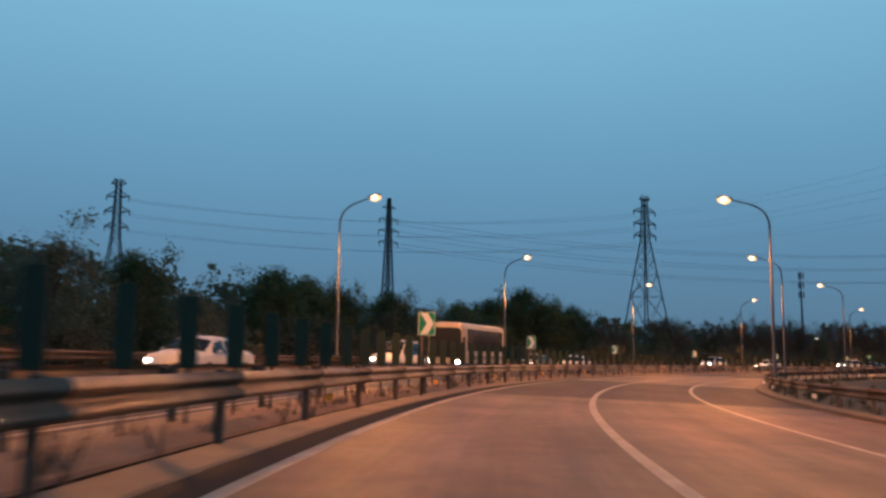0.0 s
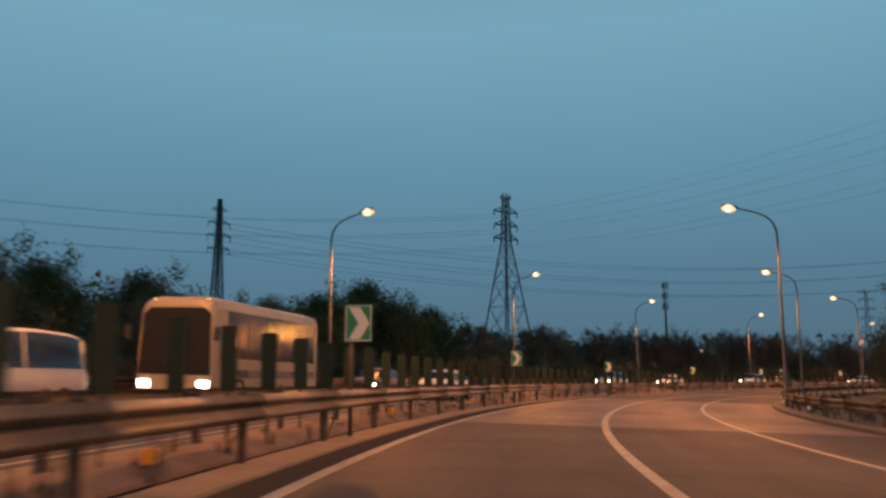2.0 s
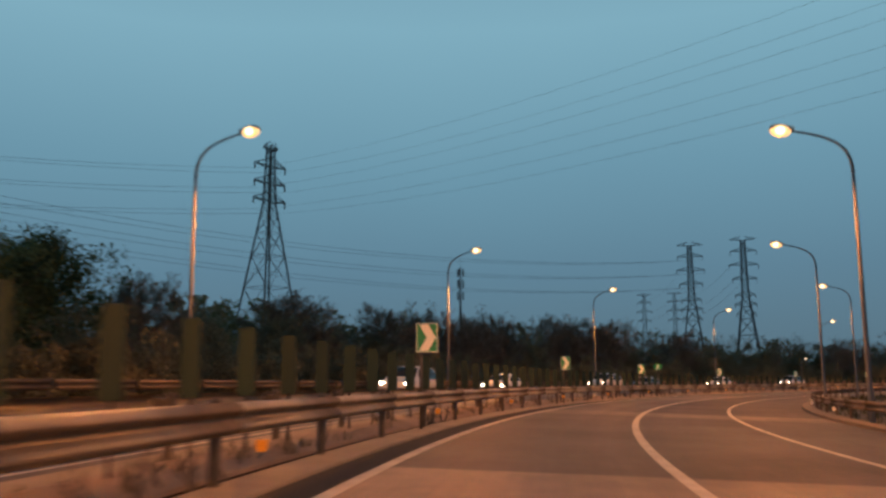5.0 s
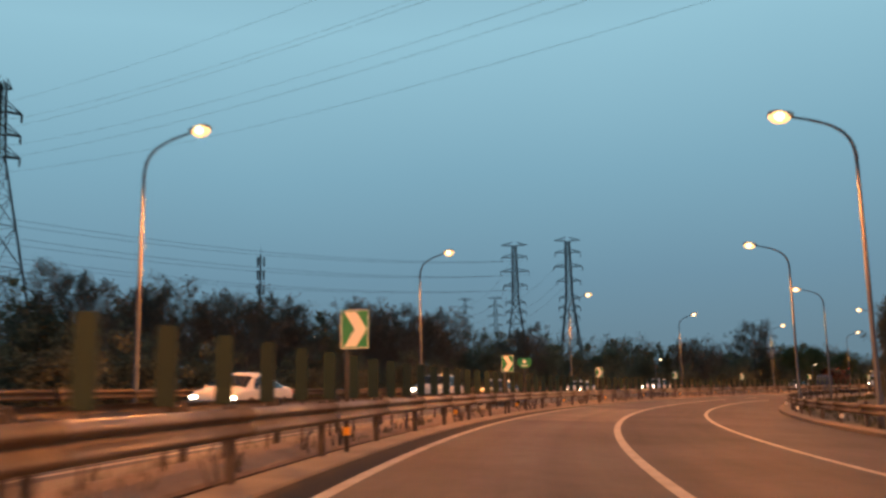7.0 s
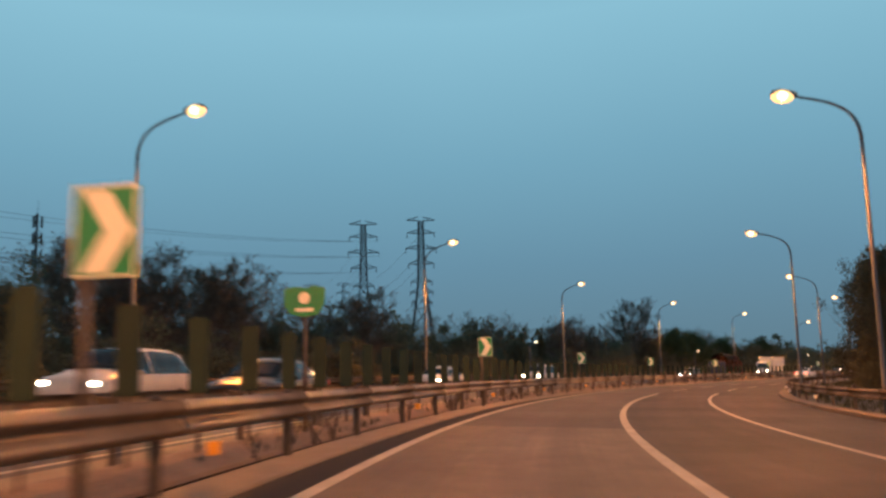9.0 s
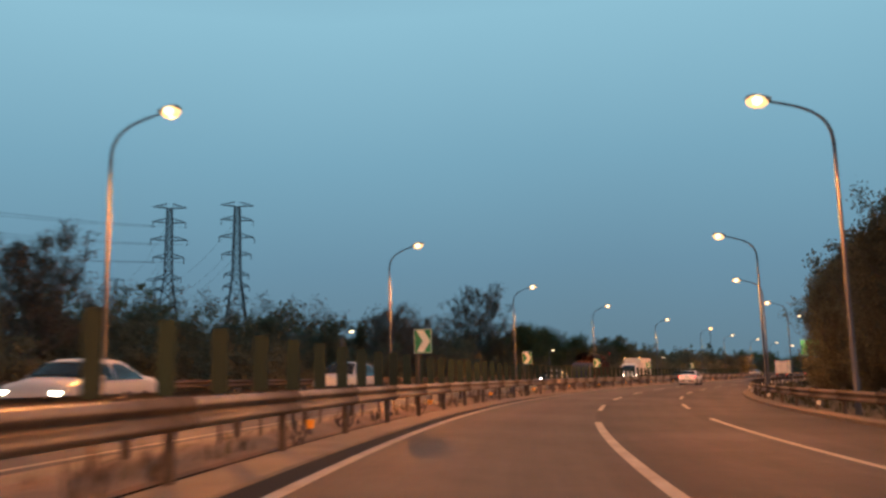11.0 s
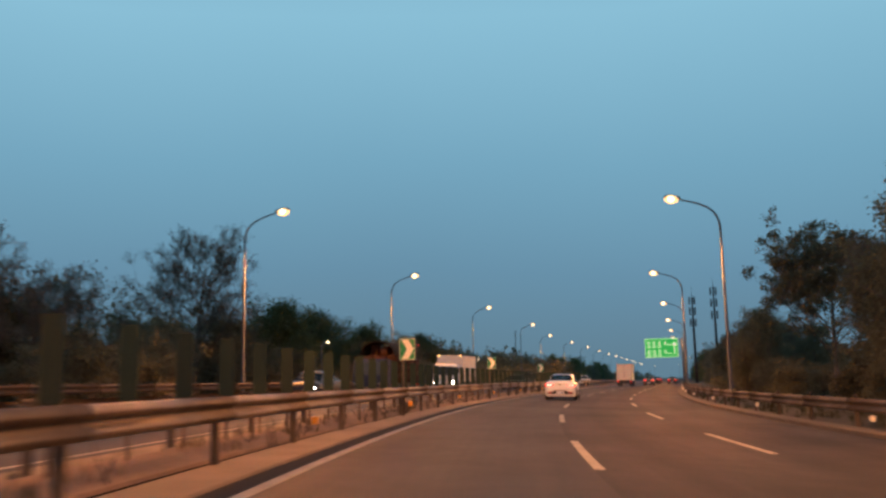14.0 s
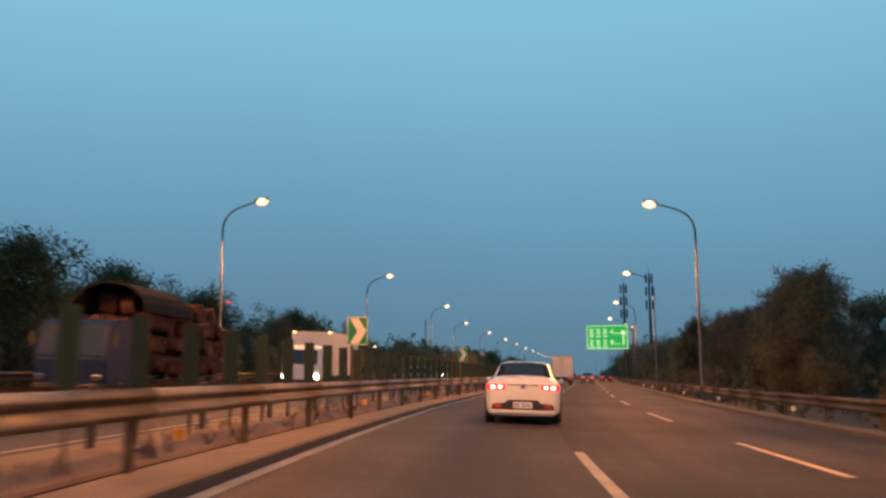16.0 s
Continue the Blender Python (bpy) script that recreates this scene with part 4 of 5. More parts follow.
def half_ring(stations, y):
    w, belt, top, rw = at(stations, y)
    low = 0.20
    return [(w * 0.86, low), (w * 0.97, low + 0.09), (w, (low + belt) * 0.52), (w * 0.985, belt - 0.02), (w * 0.95, belt + 0.02 if top > belt + 0.06 else belt),
            (rw + 0.02, max(belt + 0.022, top - 0.05)), (rw * 0.84, max(belt + 0.024, top - 0.008)), (rw * 0.4, max(belt + 0.026, top + 0.008)), (0.0, max(belt + 0.028, top + 0.012))]


def car_shell(stations):
    bm = bmesh.new()
    ys = sorted({r[0] for r in stations} | {round(-2.28 + 0.24 * i, 3) for i in range(20)})
    rows = []
    for y in ys:
        h = half_ring(stations, y)
        rows.append([bm.verts.new((x, y, z)) for x, z in h] + [bm.verts.new((-x, y, z)) for x, z in h[-2::-1]])
    for a, b in zip(rows, rows[1:]):
        for i in range(len(a) - 1):
            bm.faces.new((a[i], b[i], b[i + 1], a[i + 1]))
        bm.faces.new((a[0], a[-1], b[-1], b[0]))
    bm.faces.new(rows[0])
    bm.faces.new(rows[-1][::-1])
    bmesh.ops.recalc_face_normals(bm, faces=bm.faces[:])
    return bm


def side_glass(stations, y0, y1, k):
    """A window between belt and roof on side k."""
    bm = bmesh.new()
    rows = []
    for i in range(7):
        y = y0 + (y1 - y0) * i / 6
        w, belt, top, rw = at(stations, y)
        lo, hi = Vector((w * 0.95, y, belt + 0.035)), Vector((rw + 0.02, y, max(belt + 0.05, top - 0.075)))
        rows.append([bm.verts.new((k * (p.x + 0.012), p.y, p.z)) for p in (lo, lo.lerp(hi, 0.5), hi)])
    for a, b in zip(rows, rows[1:]):
        for j in range(2):
            bm.faces.new((a[j], b[j], b[j + 1], a[j + 1]))
    bmesh.ops.solidify(bm, geom=bm.faces[:], thickness=0.008)
    return bm


def screen(stations, y0, y1):
    """Front or rear window lying on the sloping top between y0 and y1."""
    bm = bmesh.new()
    rows = []
    for i in range(7):
        y = y0 + (y1 - y0) * i / 6
        h = half_ring(stations, y)
        xs = [q * 0.97 for q in (-1, -0.7, -0.35, 0, 0.35, 0.7, 1)]
        px = [p[0] for p in h[5:]][::-1]
        pz = [p[1] for p in h[5:]][::-1]
        rows.append([bm.verts.new((q * px[-1], y, float(np.interp(abs(q) * px[-1], px, pz)) + 0.014)) for q in xs])
    for a, b in zip(rows, rows[1:]):
        for j in range(6):
            bm.faces.new((a[j], a[j + 1], b[j + 1], b[j]))
    bmesh.ops.solidify(bm, geom=bm.faces[:], thickness=0.008)
    return bm


def wheel(parent, x, y, r=0.32, width=0.21):
    k = 1 if x > 0 else -1
    bm = bmesh.new()
    prof = [(-0.5, 0.62), (-0.5, 0.92), (-0.38, 1.0), (0.38, 1.0), (0.5, 0.92), (0.5, 0.62)]
    n = 24
    rows = [[bm.verts.new((x + a * width, y + r * q * math.cos(2 * math.pi * i / n), r + r * q * math.sin(2 * math.pi * i / n))) for a, q in prof] for i in range(n)]
    for i in range(n):
        a, b = rows[i], rows[(i + 1) % n]
        for j in range(len(prof)):
            bm.faces.new((a[j], b[j], b[(j + 1) % len(prof)], a[(j + 1) % len(prof)]))
    bmesh.ops.recalc_face_normals(bm, faces=bm.faces[:])
    w = part("wheel", bm, RUBBER, parent, "black rubber tyre", True)
    bm = bmesh.new()
    for i in range(5):
        a = 2 * math.pi * i / 5 + 0.3
        bar(bm, (x + k * width * 0.36, y, r), (x + k * width * 0.36, y + 0.58 * r * math.cos(a), r + 0.58 * r * math.sin(a)), 0.075, 0.06)
    r0 = bmesh.ops.create_cone(bm, cap_ends=True, segments=20, radius1=0.16 * r, radius2=0.16 * r, depth=0.05)
    bmesh.ops.transform(bm, matrix=Matrix.Translation((x + k * width * 0.38, y, r)) @ Matrix.Rotation(math.pi / 2, 4, "Y"), verts=r0["verts"])
    ring = [(x + k * width * 0.4, y + 0.6 * r * math.cos(2 * math.pi * i / 20), r + 0.6 * r * math.sin(2 * math.pi * i / 20)) for i in range(21)]
    tube(bm, ring, 0.022, 5)
    part("rim", bm, RIM, w, "pale alloy rim")


def lens(name, parent, mat, c, size, label="", bevel=0.012, m=None):
    bm = bmesh.new()
    box(bm, c, size, m, bevel=min(bevel, min(size) * 0.3))
    return part(name, bm, mat, parent, label)


def car(name, label, stations, paint, lights="front", beam=BEAM, category="car"):
    """+y is ahead. lights: which lamps burn brightly."""
    thing = tagged(empty(name), label, category, "cars on the motorway")
    part("body", car_shell(stations), paint, thing, smooth=True)
    roof = [r[0] for r in stations if r[3] > max(q[3] for q in stations) - 0.1]
    rear_foot = -1.60 if stations is SEDAN else (-2.24 if stations is SUV else -2.31)
    part("rear_window", screen(stations, rear_foot, roof[0] - 0.02), CAR_GLASS, thing, "dark tinted rear window", True)
    front_foot = {id(SEDAN): 1.38, id(SUV): 1.26, id(VAN): 1.64}[id(stations)]
    part("windscreen", screen(stations, roof[-1] + 0.05, front_foot), CAR_GLASS, thing, "dark windscreen", True)
    split_at = 0.05
    a, b = (-1.35, 1.02) if stations is SEDAN else (-2.0, 1.0) if stations is SUV else (-2.1, 1.3)
    for k in (-1, 1):
        for y0, y1 in ((a, split_at - 0.04), (split_at + 0.04, b)):
            part("side_window", side_glass(stations, y0, y1, k), CAR_GLASS, thing, "dark side window", True)
        bm = bmesh.new()
        m = Matrix.Translation((k * (at(stations, 0.8)[0] + 0.06), 0.82, at(stations, 0.8)[1] + 0.09))
        r = bmesh.ops.create_uvsphere(bm, u_segments=10, v_segments=8, radius=1)
        bmesh.ops.transform(bm, matrix=m @ Matrix.Diagonal((0.085, 0.05, 0.062, 1)), verts=r["verts"])
        part("mirror", bm, paint, thing, smooth=True)
        for y in (-1.38, 1.36):
            bm = bmesh.new()
            rr, w = 0.385, at(stations, y)[0]
            arc = [(y + rr * math.cos(math.pi * i / 12), 0.30 + rr * math.sin(math.pi * i / 12)) for i in range(13)] + [(y - rr, 0.19), (y + rr, 0.19)]
            v0 = [bm.verts.new((k * (w * 0.93), p, z)) for p, z in arc]
            v1 = [bm.verts.new((k * (w + 0.006), p, z)) for p, z in arc]
            bm.faces.new(v1)
            bm.faces.new(v0[::-1])
            for i in range(len(arc)):
                j = (i + 1) % len(arc)
                bm.faces.new((v0[i], v0[j], v1[j], v1[i]))
            part("wheel_arch", bm, TRIM, thing, "black wheel arch")
            wheel(thing, k * (w - 0.085), y)
        # lamps
        zl = 0.66 if stations is SEDAN else 0.82
        lens("headlight", thing, beam if lights == "front" else CHROME, (k * 0.64, 2.23, zl), (0.24, 0.12, 0.10), "bright headlight", 0.03)
        zt = 0.845 if stations is SEDAN else 0.98
        tl = lens("tail_light", thing, TAIL if lights in ("rear", "dim") else REFLEX, (k * 0.63, -2.275, zt), (0.44, 0.09, 0.15), "red tail light", 0.02)
        if lights == "rear":
            lens("light_core", tl, TAIL_CORE, (k * 0.70, -2.322, zt), (0.11, 0.012, 0.075), "hot pink-white lamp core", 0.01)
            lens("light_core", tl, TAIL_CORE, (k * 0.53, -2.322, zt + 0.004), (0.10, 0.012, 0.07), "hot pink-white lamp core", 0.01)
        lens("rear_reflector", thing, REFLEX, (k * 0.58, -2.352, 0.415), (0.17, 0.02, 0.055), "red bumper reflector")
    bm = bmesh.new()
    prism(bm, [(-0.74, 0.34), (-0.70, 0.46), (-0.42, 0.49), (-0.34, 0.56), (0.34, 0.56), (0.42, 0.49), (0.70, 0.46), (0.74, 0.34), (0.40, 0.33), (-0.40, 0.33)], -2.35, -2.29)
    part("bumper_insert", bm, TRIM, thing, "black rear bumper insert")
    lens("rear_bumper_lip", thing, paint, (0, -2.31, 0.29), (1.5, 0.10, 0.09), "", 0.03)
    lens("trunk_strip", thing, CHROME, (0, -2.322, 0.905 if stations is SEDAN else 1.0), (0.72, 0.012, 0.028), "chrome trunk strip")
    lens("badge", thing, CHROME, (0, -2.33, 0.86 if stations is SEDAN else 1.08), (0.10, 0.012, 0.08), "small chrome badge")
    pl = lens("rear_plate", thing, PLATE, (0, -2.36, 0.44), (0.44, 0.014, 0.14), "pale registration plate with dark bars")
    bm = bmesh.new()
    for i, x in enumerate((-0.17, -0.11, 0.0, 0.055, 0.11, 0.165)):
        box(bm, (x, -2.3685, 0.44), (0.03, 0.004, 0.085))
    part("plate_bars", bm, PLATE_INK, pl, "dark plain bars")
    bm = bmesh.new()
    prism(bm, [(-0.55, 0.36), (-0.6, 0.5), (0.6, 0.5), (0.55, 0.36)], 2.26, 2.35)
    part("grille", bm, TRIM, thing, "black front grille")
    lens("front_plate", thing, PLATE, (0, 2.36, 0.42), (0.44, 0.014, 0.14), "pale front plate")
    bm = bmesh.new()
    top = max(q[3] for q in stations)
    y0 = roof[0] + 0.1
    tube(bm, [(0, y0 + 0.05, top), (0, y0, top + 0.10), (0, y0 - 0.03, top + 0.17)], [0.018, 0.010, 0.004], 6)
    part("antenna", bm, TRIM, thing, "short black roof antenna")
    bm = bmesh.new()
    box(bm, (0, 0, 0.22), (1.5, 4.3, 0.12))
    part("underbody", bm, TRIM, thing, "black underbody")
    return thing


def put(thing, s, o, back=False):
    thing.matrix_basis = stand(s, o, 0.0, 180 if back else 0) @ Matrix.Rotation(BANK * (-1 if back else 1), 4, "Y")
    return thing


put(car("sedan", "white saloon with lit red tail lights on the road", SEDAN, WHITE_CAR, "rear"), 268.2, 3.05)
put(car("sedan", "dark grey saloon in the middle lane", SEDAN, GREY_CAR, "dim"), 366.0, 5.4)
put(car("sedan", "white saloon with lit headlights, oncoming", SEDAN, PALE_CAR), 190.0, -8.7, True)
put(car("sedan", "black saloon with lit headlights, oncoming", SEDAN, BLACK_CAR, "front", BEAM_COOL), 74.7, -8.6, True)
put(car("suv", "white estate car with lit headlights, oncoming", SUV, PALE_CAR), 121.3, -8.6, True)
put(car("suv", "white people carrier with lit headlights, oncoming", SUV, PALE_CAR), 159.5, -8.7, True)
put(car("minivan", "white minivan with lit headlights, oncoming", VAN, PALE_CAR, category="van"), 48.2, -8.7, True)
for s, o, st, paint, nm, lb in ((26.8, -8.5, SEDAN, PALE_CAR, "sedan", "white saloon passing beyond the median"), (75.3, -5.2, SEDAN, PALE_CAR, "sedan", "pale saloon with warm headlights, oncoming"),
                                (136.6, -8.5, SEDAN, PALE_CAR, "sedan", "white saloon passing beyond the glare screen"), (160.5, -5.1, SEDAN, BLACK_CAR, "sedan", "dark saloon with lit headlights, oncoming"),
                                (210.4, -8.6, SUV, PALE_CAR, "suv", "white people carrier beyond the glare screen"), (257.8, -8.7, SEDAN, BLACK_CAR, "sedan", "dark saloon with lit headlights, oncoming"),
                                (302.0, -5.2, SEDAN, BLACK_CAR, "sedan", "dark saloon with lit headlights, oncoming"), (330.0, -8.7, SUV, GREY_CAR, "suv", "grey car with lit headlights, oncoming"),
                                (365.0, -5.2, SEDAN, PALE_CAR, "sedan", "white saloon far off with lit headlights")):
    put(car(nm, lb, st, paint, beam=BEAM_COOL if paint is BLACK_CAR else BEAM), s, o, True)
for s, o in ((395.0, 5.4), (402.0, 8.6), (420.0, 5.3), (455.0, 2.0), (438.0, 8.5)):
    put(car("sedan", "distant car with lit red tail lights", SEDAN, BLACK_CAR, "dim"), s, o)


COACH_PAINT = shader("cream_coach_paint", (0.30, 0.265, 0.21), 0.4, 0, (0.24, 0.205, 0.16), 0.05, 1.0, 30.0)


def coach():
    thing = tagged(empty("coach"), "large cream coach with dark windows and lit headlights, oncoming", "bus")
    bm = bmesh.new()
    L = 4.4
    prof = [(-1.25, 0.35), (-1.27, 0.9), (-1.27, 1.6), (-1.22, 3.0), (-1.1, 3.25), (-0.7, 3.36), (0.7, 3.36), (1.1, 3.25), (1.22, 3.0), (1.27, 1.6), (1.27, 0.9), (1.25, 0.35)]
    rows = []
    for y, k, dz in ((-L, 0.97, 0), (-L + 0.1, 1, 0), (L - 0.7, 1, 0), (L - 0.25, 0.99, -0.04), (L - 0.05, 0.96, -0.16), (L, 0.93, -0.3)):
        rows.append([bm.verts.new((x * k, y, z + (dz if z > 2.5 else 0))) for x, z in prof])
    for a, b in zip(rows, rows[1:]):
        for i in range(len(a)):
            bm.faces.new((a[i], b[i], b[(i + 1) % len(a)], a[(i + 1) % len(a)]))
    bm.faces.new(rows[0])
    bm.faces.new(rows[-1][::-1])
    bmesh.ops.recalc_face_normals(bm, faces=bm.faces[:])
    part("body", bm, COACH_PAINT, thing, smooth=False)
    bm = bmesh.new()
    prism(bm, [(-1.16, 1.0), (-1.09, 2.8), (-0.85, 2.98), (0.85, 2.98), (1.09, 2.8), (1.16, 1.0)], L - 0.02, L + 0.02)
    part("windscreen", bm, CAR_GLASS, thing, "large dark windscreen")
    for k in (-1, 1):
        for i in range(5):
            y = -3.9 + i * 1.5
            bm = bmesh.new()
            a = [(k * 1.29, y, 1.5), (k * 1.29, y + 1.46, 1.5), (k * 1.245, y + 1.46, 2.95), (k * 1.245, y, 2.95)]
            v = [bm.verts.new(p) for p in a] + [bm.verts.new((p[0] - k * 0.03, p[1], p[2])) for p in a]
            for f in ((0, 1, 2, 3), (4, 7, 6, 5), (0, 4, 5, 1), (1, 5, 6, 2), (2, 6, 7, 3), (3, 7, 4, 0)):
                bm.faces.new([v[j] for j in f])
            part("side_window", bm, CAR_GLASS, thing, "dark coach window")
        lens("headlight", thing, BEAM, (k * 0.95, L + 0.0, 0.72), (0.34, 0.06, 0.22), "blazing headlight", 0.04)
        lens("marker_light", thing, MARKER, (k * 0.8, L - 0.22, 3.22), (0.18, 0.08, 0.05), "small amber roof marker")
        lens("mirror", thing, TRIM, (k * 1.42, L + 0.25, 2.2), (0.16, 0.14, 0.42), "black hanging mirror", 0.04)
        for y in (-2.5, 2.6):
            wheel(thing, k * 1.12, y, 0.5, 0.3)
        lens("side_stripe", thing, GREY_CAR, (k * 1.275, -0.3, 1.05), (0.012, 7.6, 0.25), "grey side stripe", 0.002)
    lens("bumper", thing, TRIM, (0, L - 0.05, 0.42), (2.3, 0.14, 0.2), "black front bumper", 0.04)
    return thing


put(coach(), 60.2, -8.6, True)


def lorry(label, cab_paint, cargo, burn, length=6.2, height=2.9):
    """A cab-over lorry; +y is ahead."""
    thing = tagged(empty("lorry"), label, "truck", "lorries")
    yb = -length / 2 - 0.8
    bm = bmesh.new()
    cabp = [(yb + length + 0.12, 0.55), (yb + length + 1.72, 0.55), (yb + length + 1.78, 1.3), (yb + length + 1.55, 2.15), (yb + length + 1.25, 2.3), (yb + length + 0.12, 2.3)]
    v0 = [bm.verts.new((-0.98, y, z)) for y, z in cabp]
    v1 = [bm.verts.new((0.98, y, z)) for y, z in cabp]
    bm.faces.new(v0)
    bm.faces.new(v1[::-1])
    for i in range(len(cabp)):
        j = (i + 1) % len(cabp)
        bm.faces.new((v0[j], v0[i], v1[i], v1[j]))
    bmesh.ops.recalc_face_normals(bm, faces=bm.faces[:])
    bmesh.ops.bevel(bm, geom=bm.edges[:], offset=0.05, segments=2, affect="EDGES")
    part("cab", bm, cab_paint, thing)
    yf = yb + length
    bm = bmesh.new()
    a = [(-0.86, yf + 1.775, 1.36), (0.86, yf + 1.775, 1.36), (0.80, yf + 1.59, 2.08), (-0.80, yf + 1.59, 2.08)]
    v = [bm.verts.new(p) for p in a] + [bm.verts.new((p[0], p[1] - 0.04, p[2])) for p in a]
    for f in ((0, 1, 2, 3), (4, 7, 6, 5), (0, 4, 5, 1), (1, 5, 6, 2), (2, 6, 7, 3), (3, 7, 4, 0)):
        bm.faces.new([v[j] for j in f])
    part("windscreen", bm, CAR_GLASS, thing, "dark windscreen")
    lens("chassis", thing, TRIM, (0, yb + length / 2, 0.62), (0.9, length, 0.2), "black chassis", 0.02)
    lens("bumper", thing, TRIM, (0, yf + 1.72, 0.52), (1.9, 0.14, 0.22), "black bumper", 0.03)
    if cargo == "box":
        bm = bmesh.new()
        box(bm, (0, yb + length / 2, 0.85 + (height - 0.4) / 2), (2.2, length, height - 0.4), bevel=0.03)
        cb = part("cargo_box", bm, BOX_WHITE, thing, "plain pale cargo box")
        for x in (-1.09, 0.0, 1.09):
            lens("door_frame", cb, CHROME, (x, yb - 0.012, 0.85 + (height - 0.4) / 2), (0.05, 0.02, height - 0.5), "metal door edge", 0.004)
        for z in (0.9, 0.85 + height - 0.45):
            lens("box_rail", cb, CHROME, (0, yb - 0.012, z), (2.1, 0.02, 0.06), "metal box edge", 0.004)
    else:
        rng = np.random.default_rng(5)
        bm = bmesh.new()
        box(bm, (0, 0, 0), (0.56, 0.62, 0.54), bevel=0.09)
        bale = bpy.data.meshes.new("bale")
        bm.to_mesh(bale)
        bm.free()
        bale.materials.append(LOAD)
        for i in range(int(length / 0.62)):
            for j in range(4):
                for k in range(4):
                    z = 0.95 + 0.55 * k
                    if k == 3 and j in (0, 3):
                        continue
                    at_bale = (-0.82 + 0.55 * j + rng.normal() * 0.05, yb + 0.35 + 0.62 * i, z + 0.25 + rng.normal() * 0.04)
                    share("bale", bale, Matrix.Translation(at_bale) @ Matrix.Rotation(rng.normal() * 0.22, 4, "Z") @ Matrix.Rotation(rng.normal() * 0.2, 4, "X") @ Matrix.Rotation(rng.normal() * 0.2, 4, "Y") @ Matrix.Diagonal((*rng.uniform(0.72, 1.12, 3), 1)), thing)
        bm = bmesh.new()
        arc = [(1.15 * math.cos(math.pi * i / 10), 2.6 + 0.85 * math.sin(math.pi * i / 10)) for i in range(11)]
        arc += [(x * 0.96, z - 0.05) for x, z in reversed(arc)]
        prism(bm, arc, yb + length * 0.55, yb + length)
        part("tarpaulin", bm, TARP, thing, "dark arched tarpaulin")
    for k in (-1, 1):
        for y in (yb + 1.1, yf + 0.95):
            wheel(thing, k * 0.9, y, 0.42, 0.26)
        lens("headlight", thing, BEAM if burn == "front" else CHROME, (k * 0.78, yf + 1.78, 0.78), (0.3, 0.05, 0.17), "lit headlight", 0.02)
        lens("tail_light", thing, TAIL if burn == "rear" else REFLEX, (k * 0.92, yb - 0.02, 0.72), (0.26, 0.05, 0.12), "red tail light", 0.015)
        lens("marker_light", thing, MARKER if burn == "front" else TAIL, (k * 0.95, yf + 0.02 if burn == "front" else yb - 0.03, 0.85 + height - 0.42), (0.14, 0.05, 0.05), "small marker light", 0.01)
        lens("mirror", thing, TRIM, (k * 1.15, yf + 1.6, 1.75), (0.14, 0.08, 0.34), "black mirror", 0.02)
    return thing


put(lorry("white box lorry with lit headlights, oncoming", WHITE_CAR, "box", "front", 5.4, 2.6), 291.0, -8.6, True)
put(lorry("lorry with a blue cab and a tall brown baled load", BLUE_CAB, "load", "none", 6.8, 3.0), 270.9, -8.5, True)
put(lorry("pale box lorry with red tail lights far ahead", BLUE_CAB, "box", "rear", 6.2, 2.8), 350.0, 2.6)

# ---- large signs, masts and poles ----
# Board and lettering emit the sign's brightness; no lamp is built for it.
SIGN_BRIGHT = glow("glowing_sign_green", (0.02, 0.50, 0.08), 0.55)
SIGN_TEXT = glow("glowing_lettering", (0.75, 1.0, 0.55), 0.75)


def lettering(text, size, at_place, parent, m):
    c = bpy.data.curves.new("lettering", "FONT")
    c.body, c.size, c.extrude, c.resolution_u = text, size, 0.004, 2
    tmp = bpy.data.objects.new("lettering", c)
    me = bpy.data.meshes.new_from_object(tmp)
    bpy.data.objects.remove(tmp)
    me.transform(m @ Matrix.Translation(at_place) @ Matrix.Rotation(math.pi / 2, 4, "X"))
    me.materials.clear()
    me.materials.append(SIGN_TEXT)
    ob = new("lettering", me)
    ob.parent = parent
    return tagged(ob, "pale glowing lettering " + text)


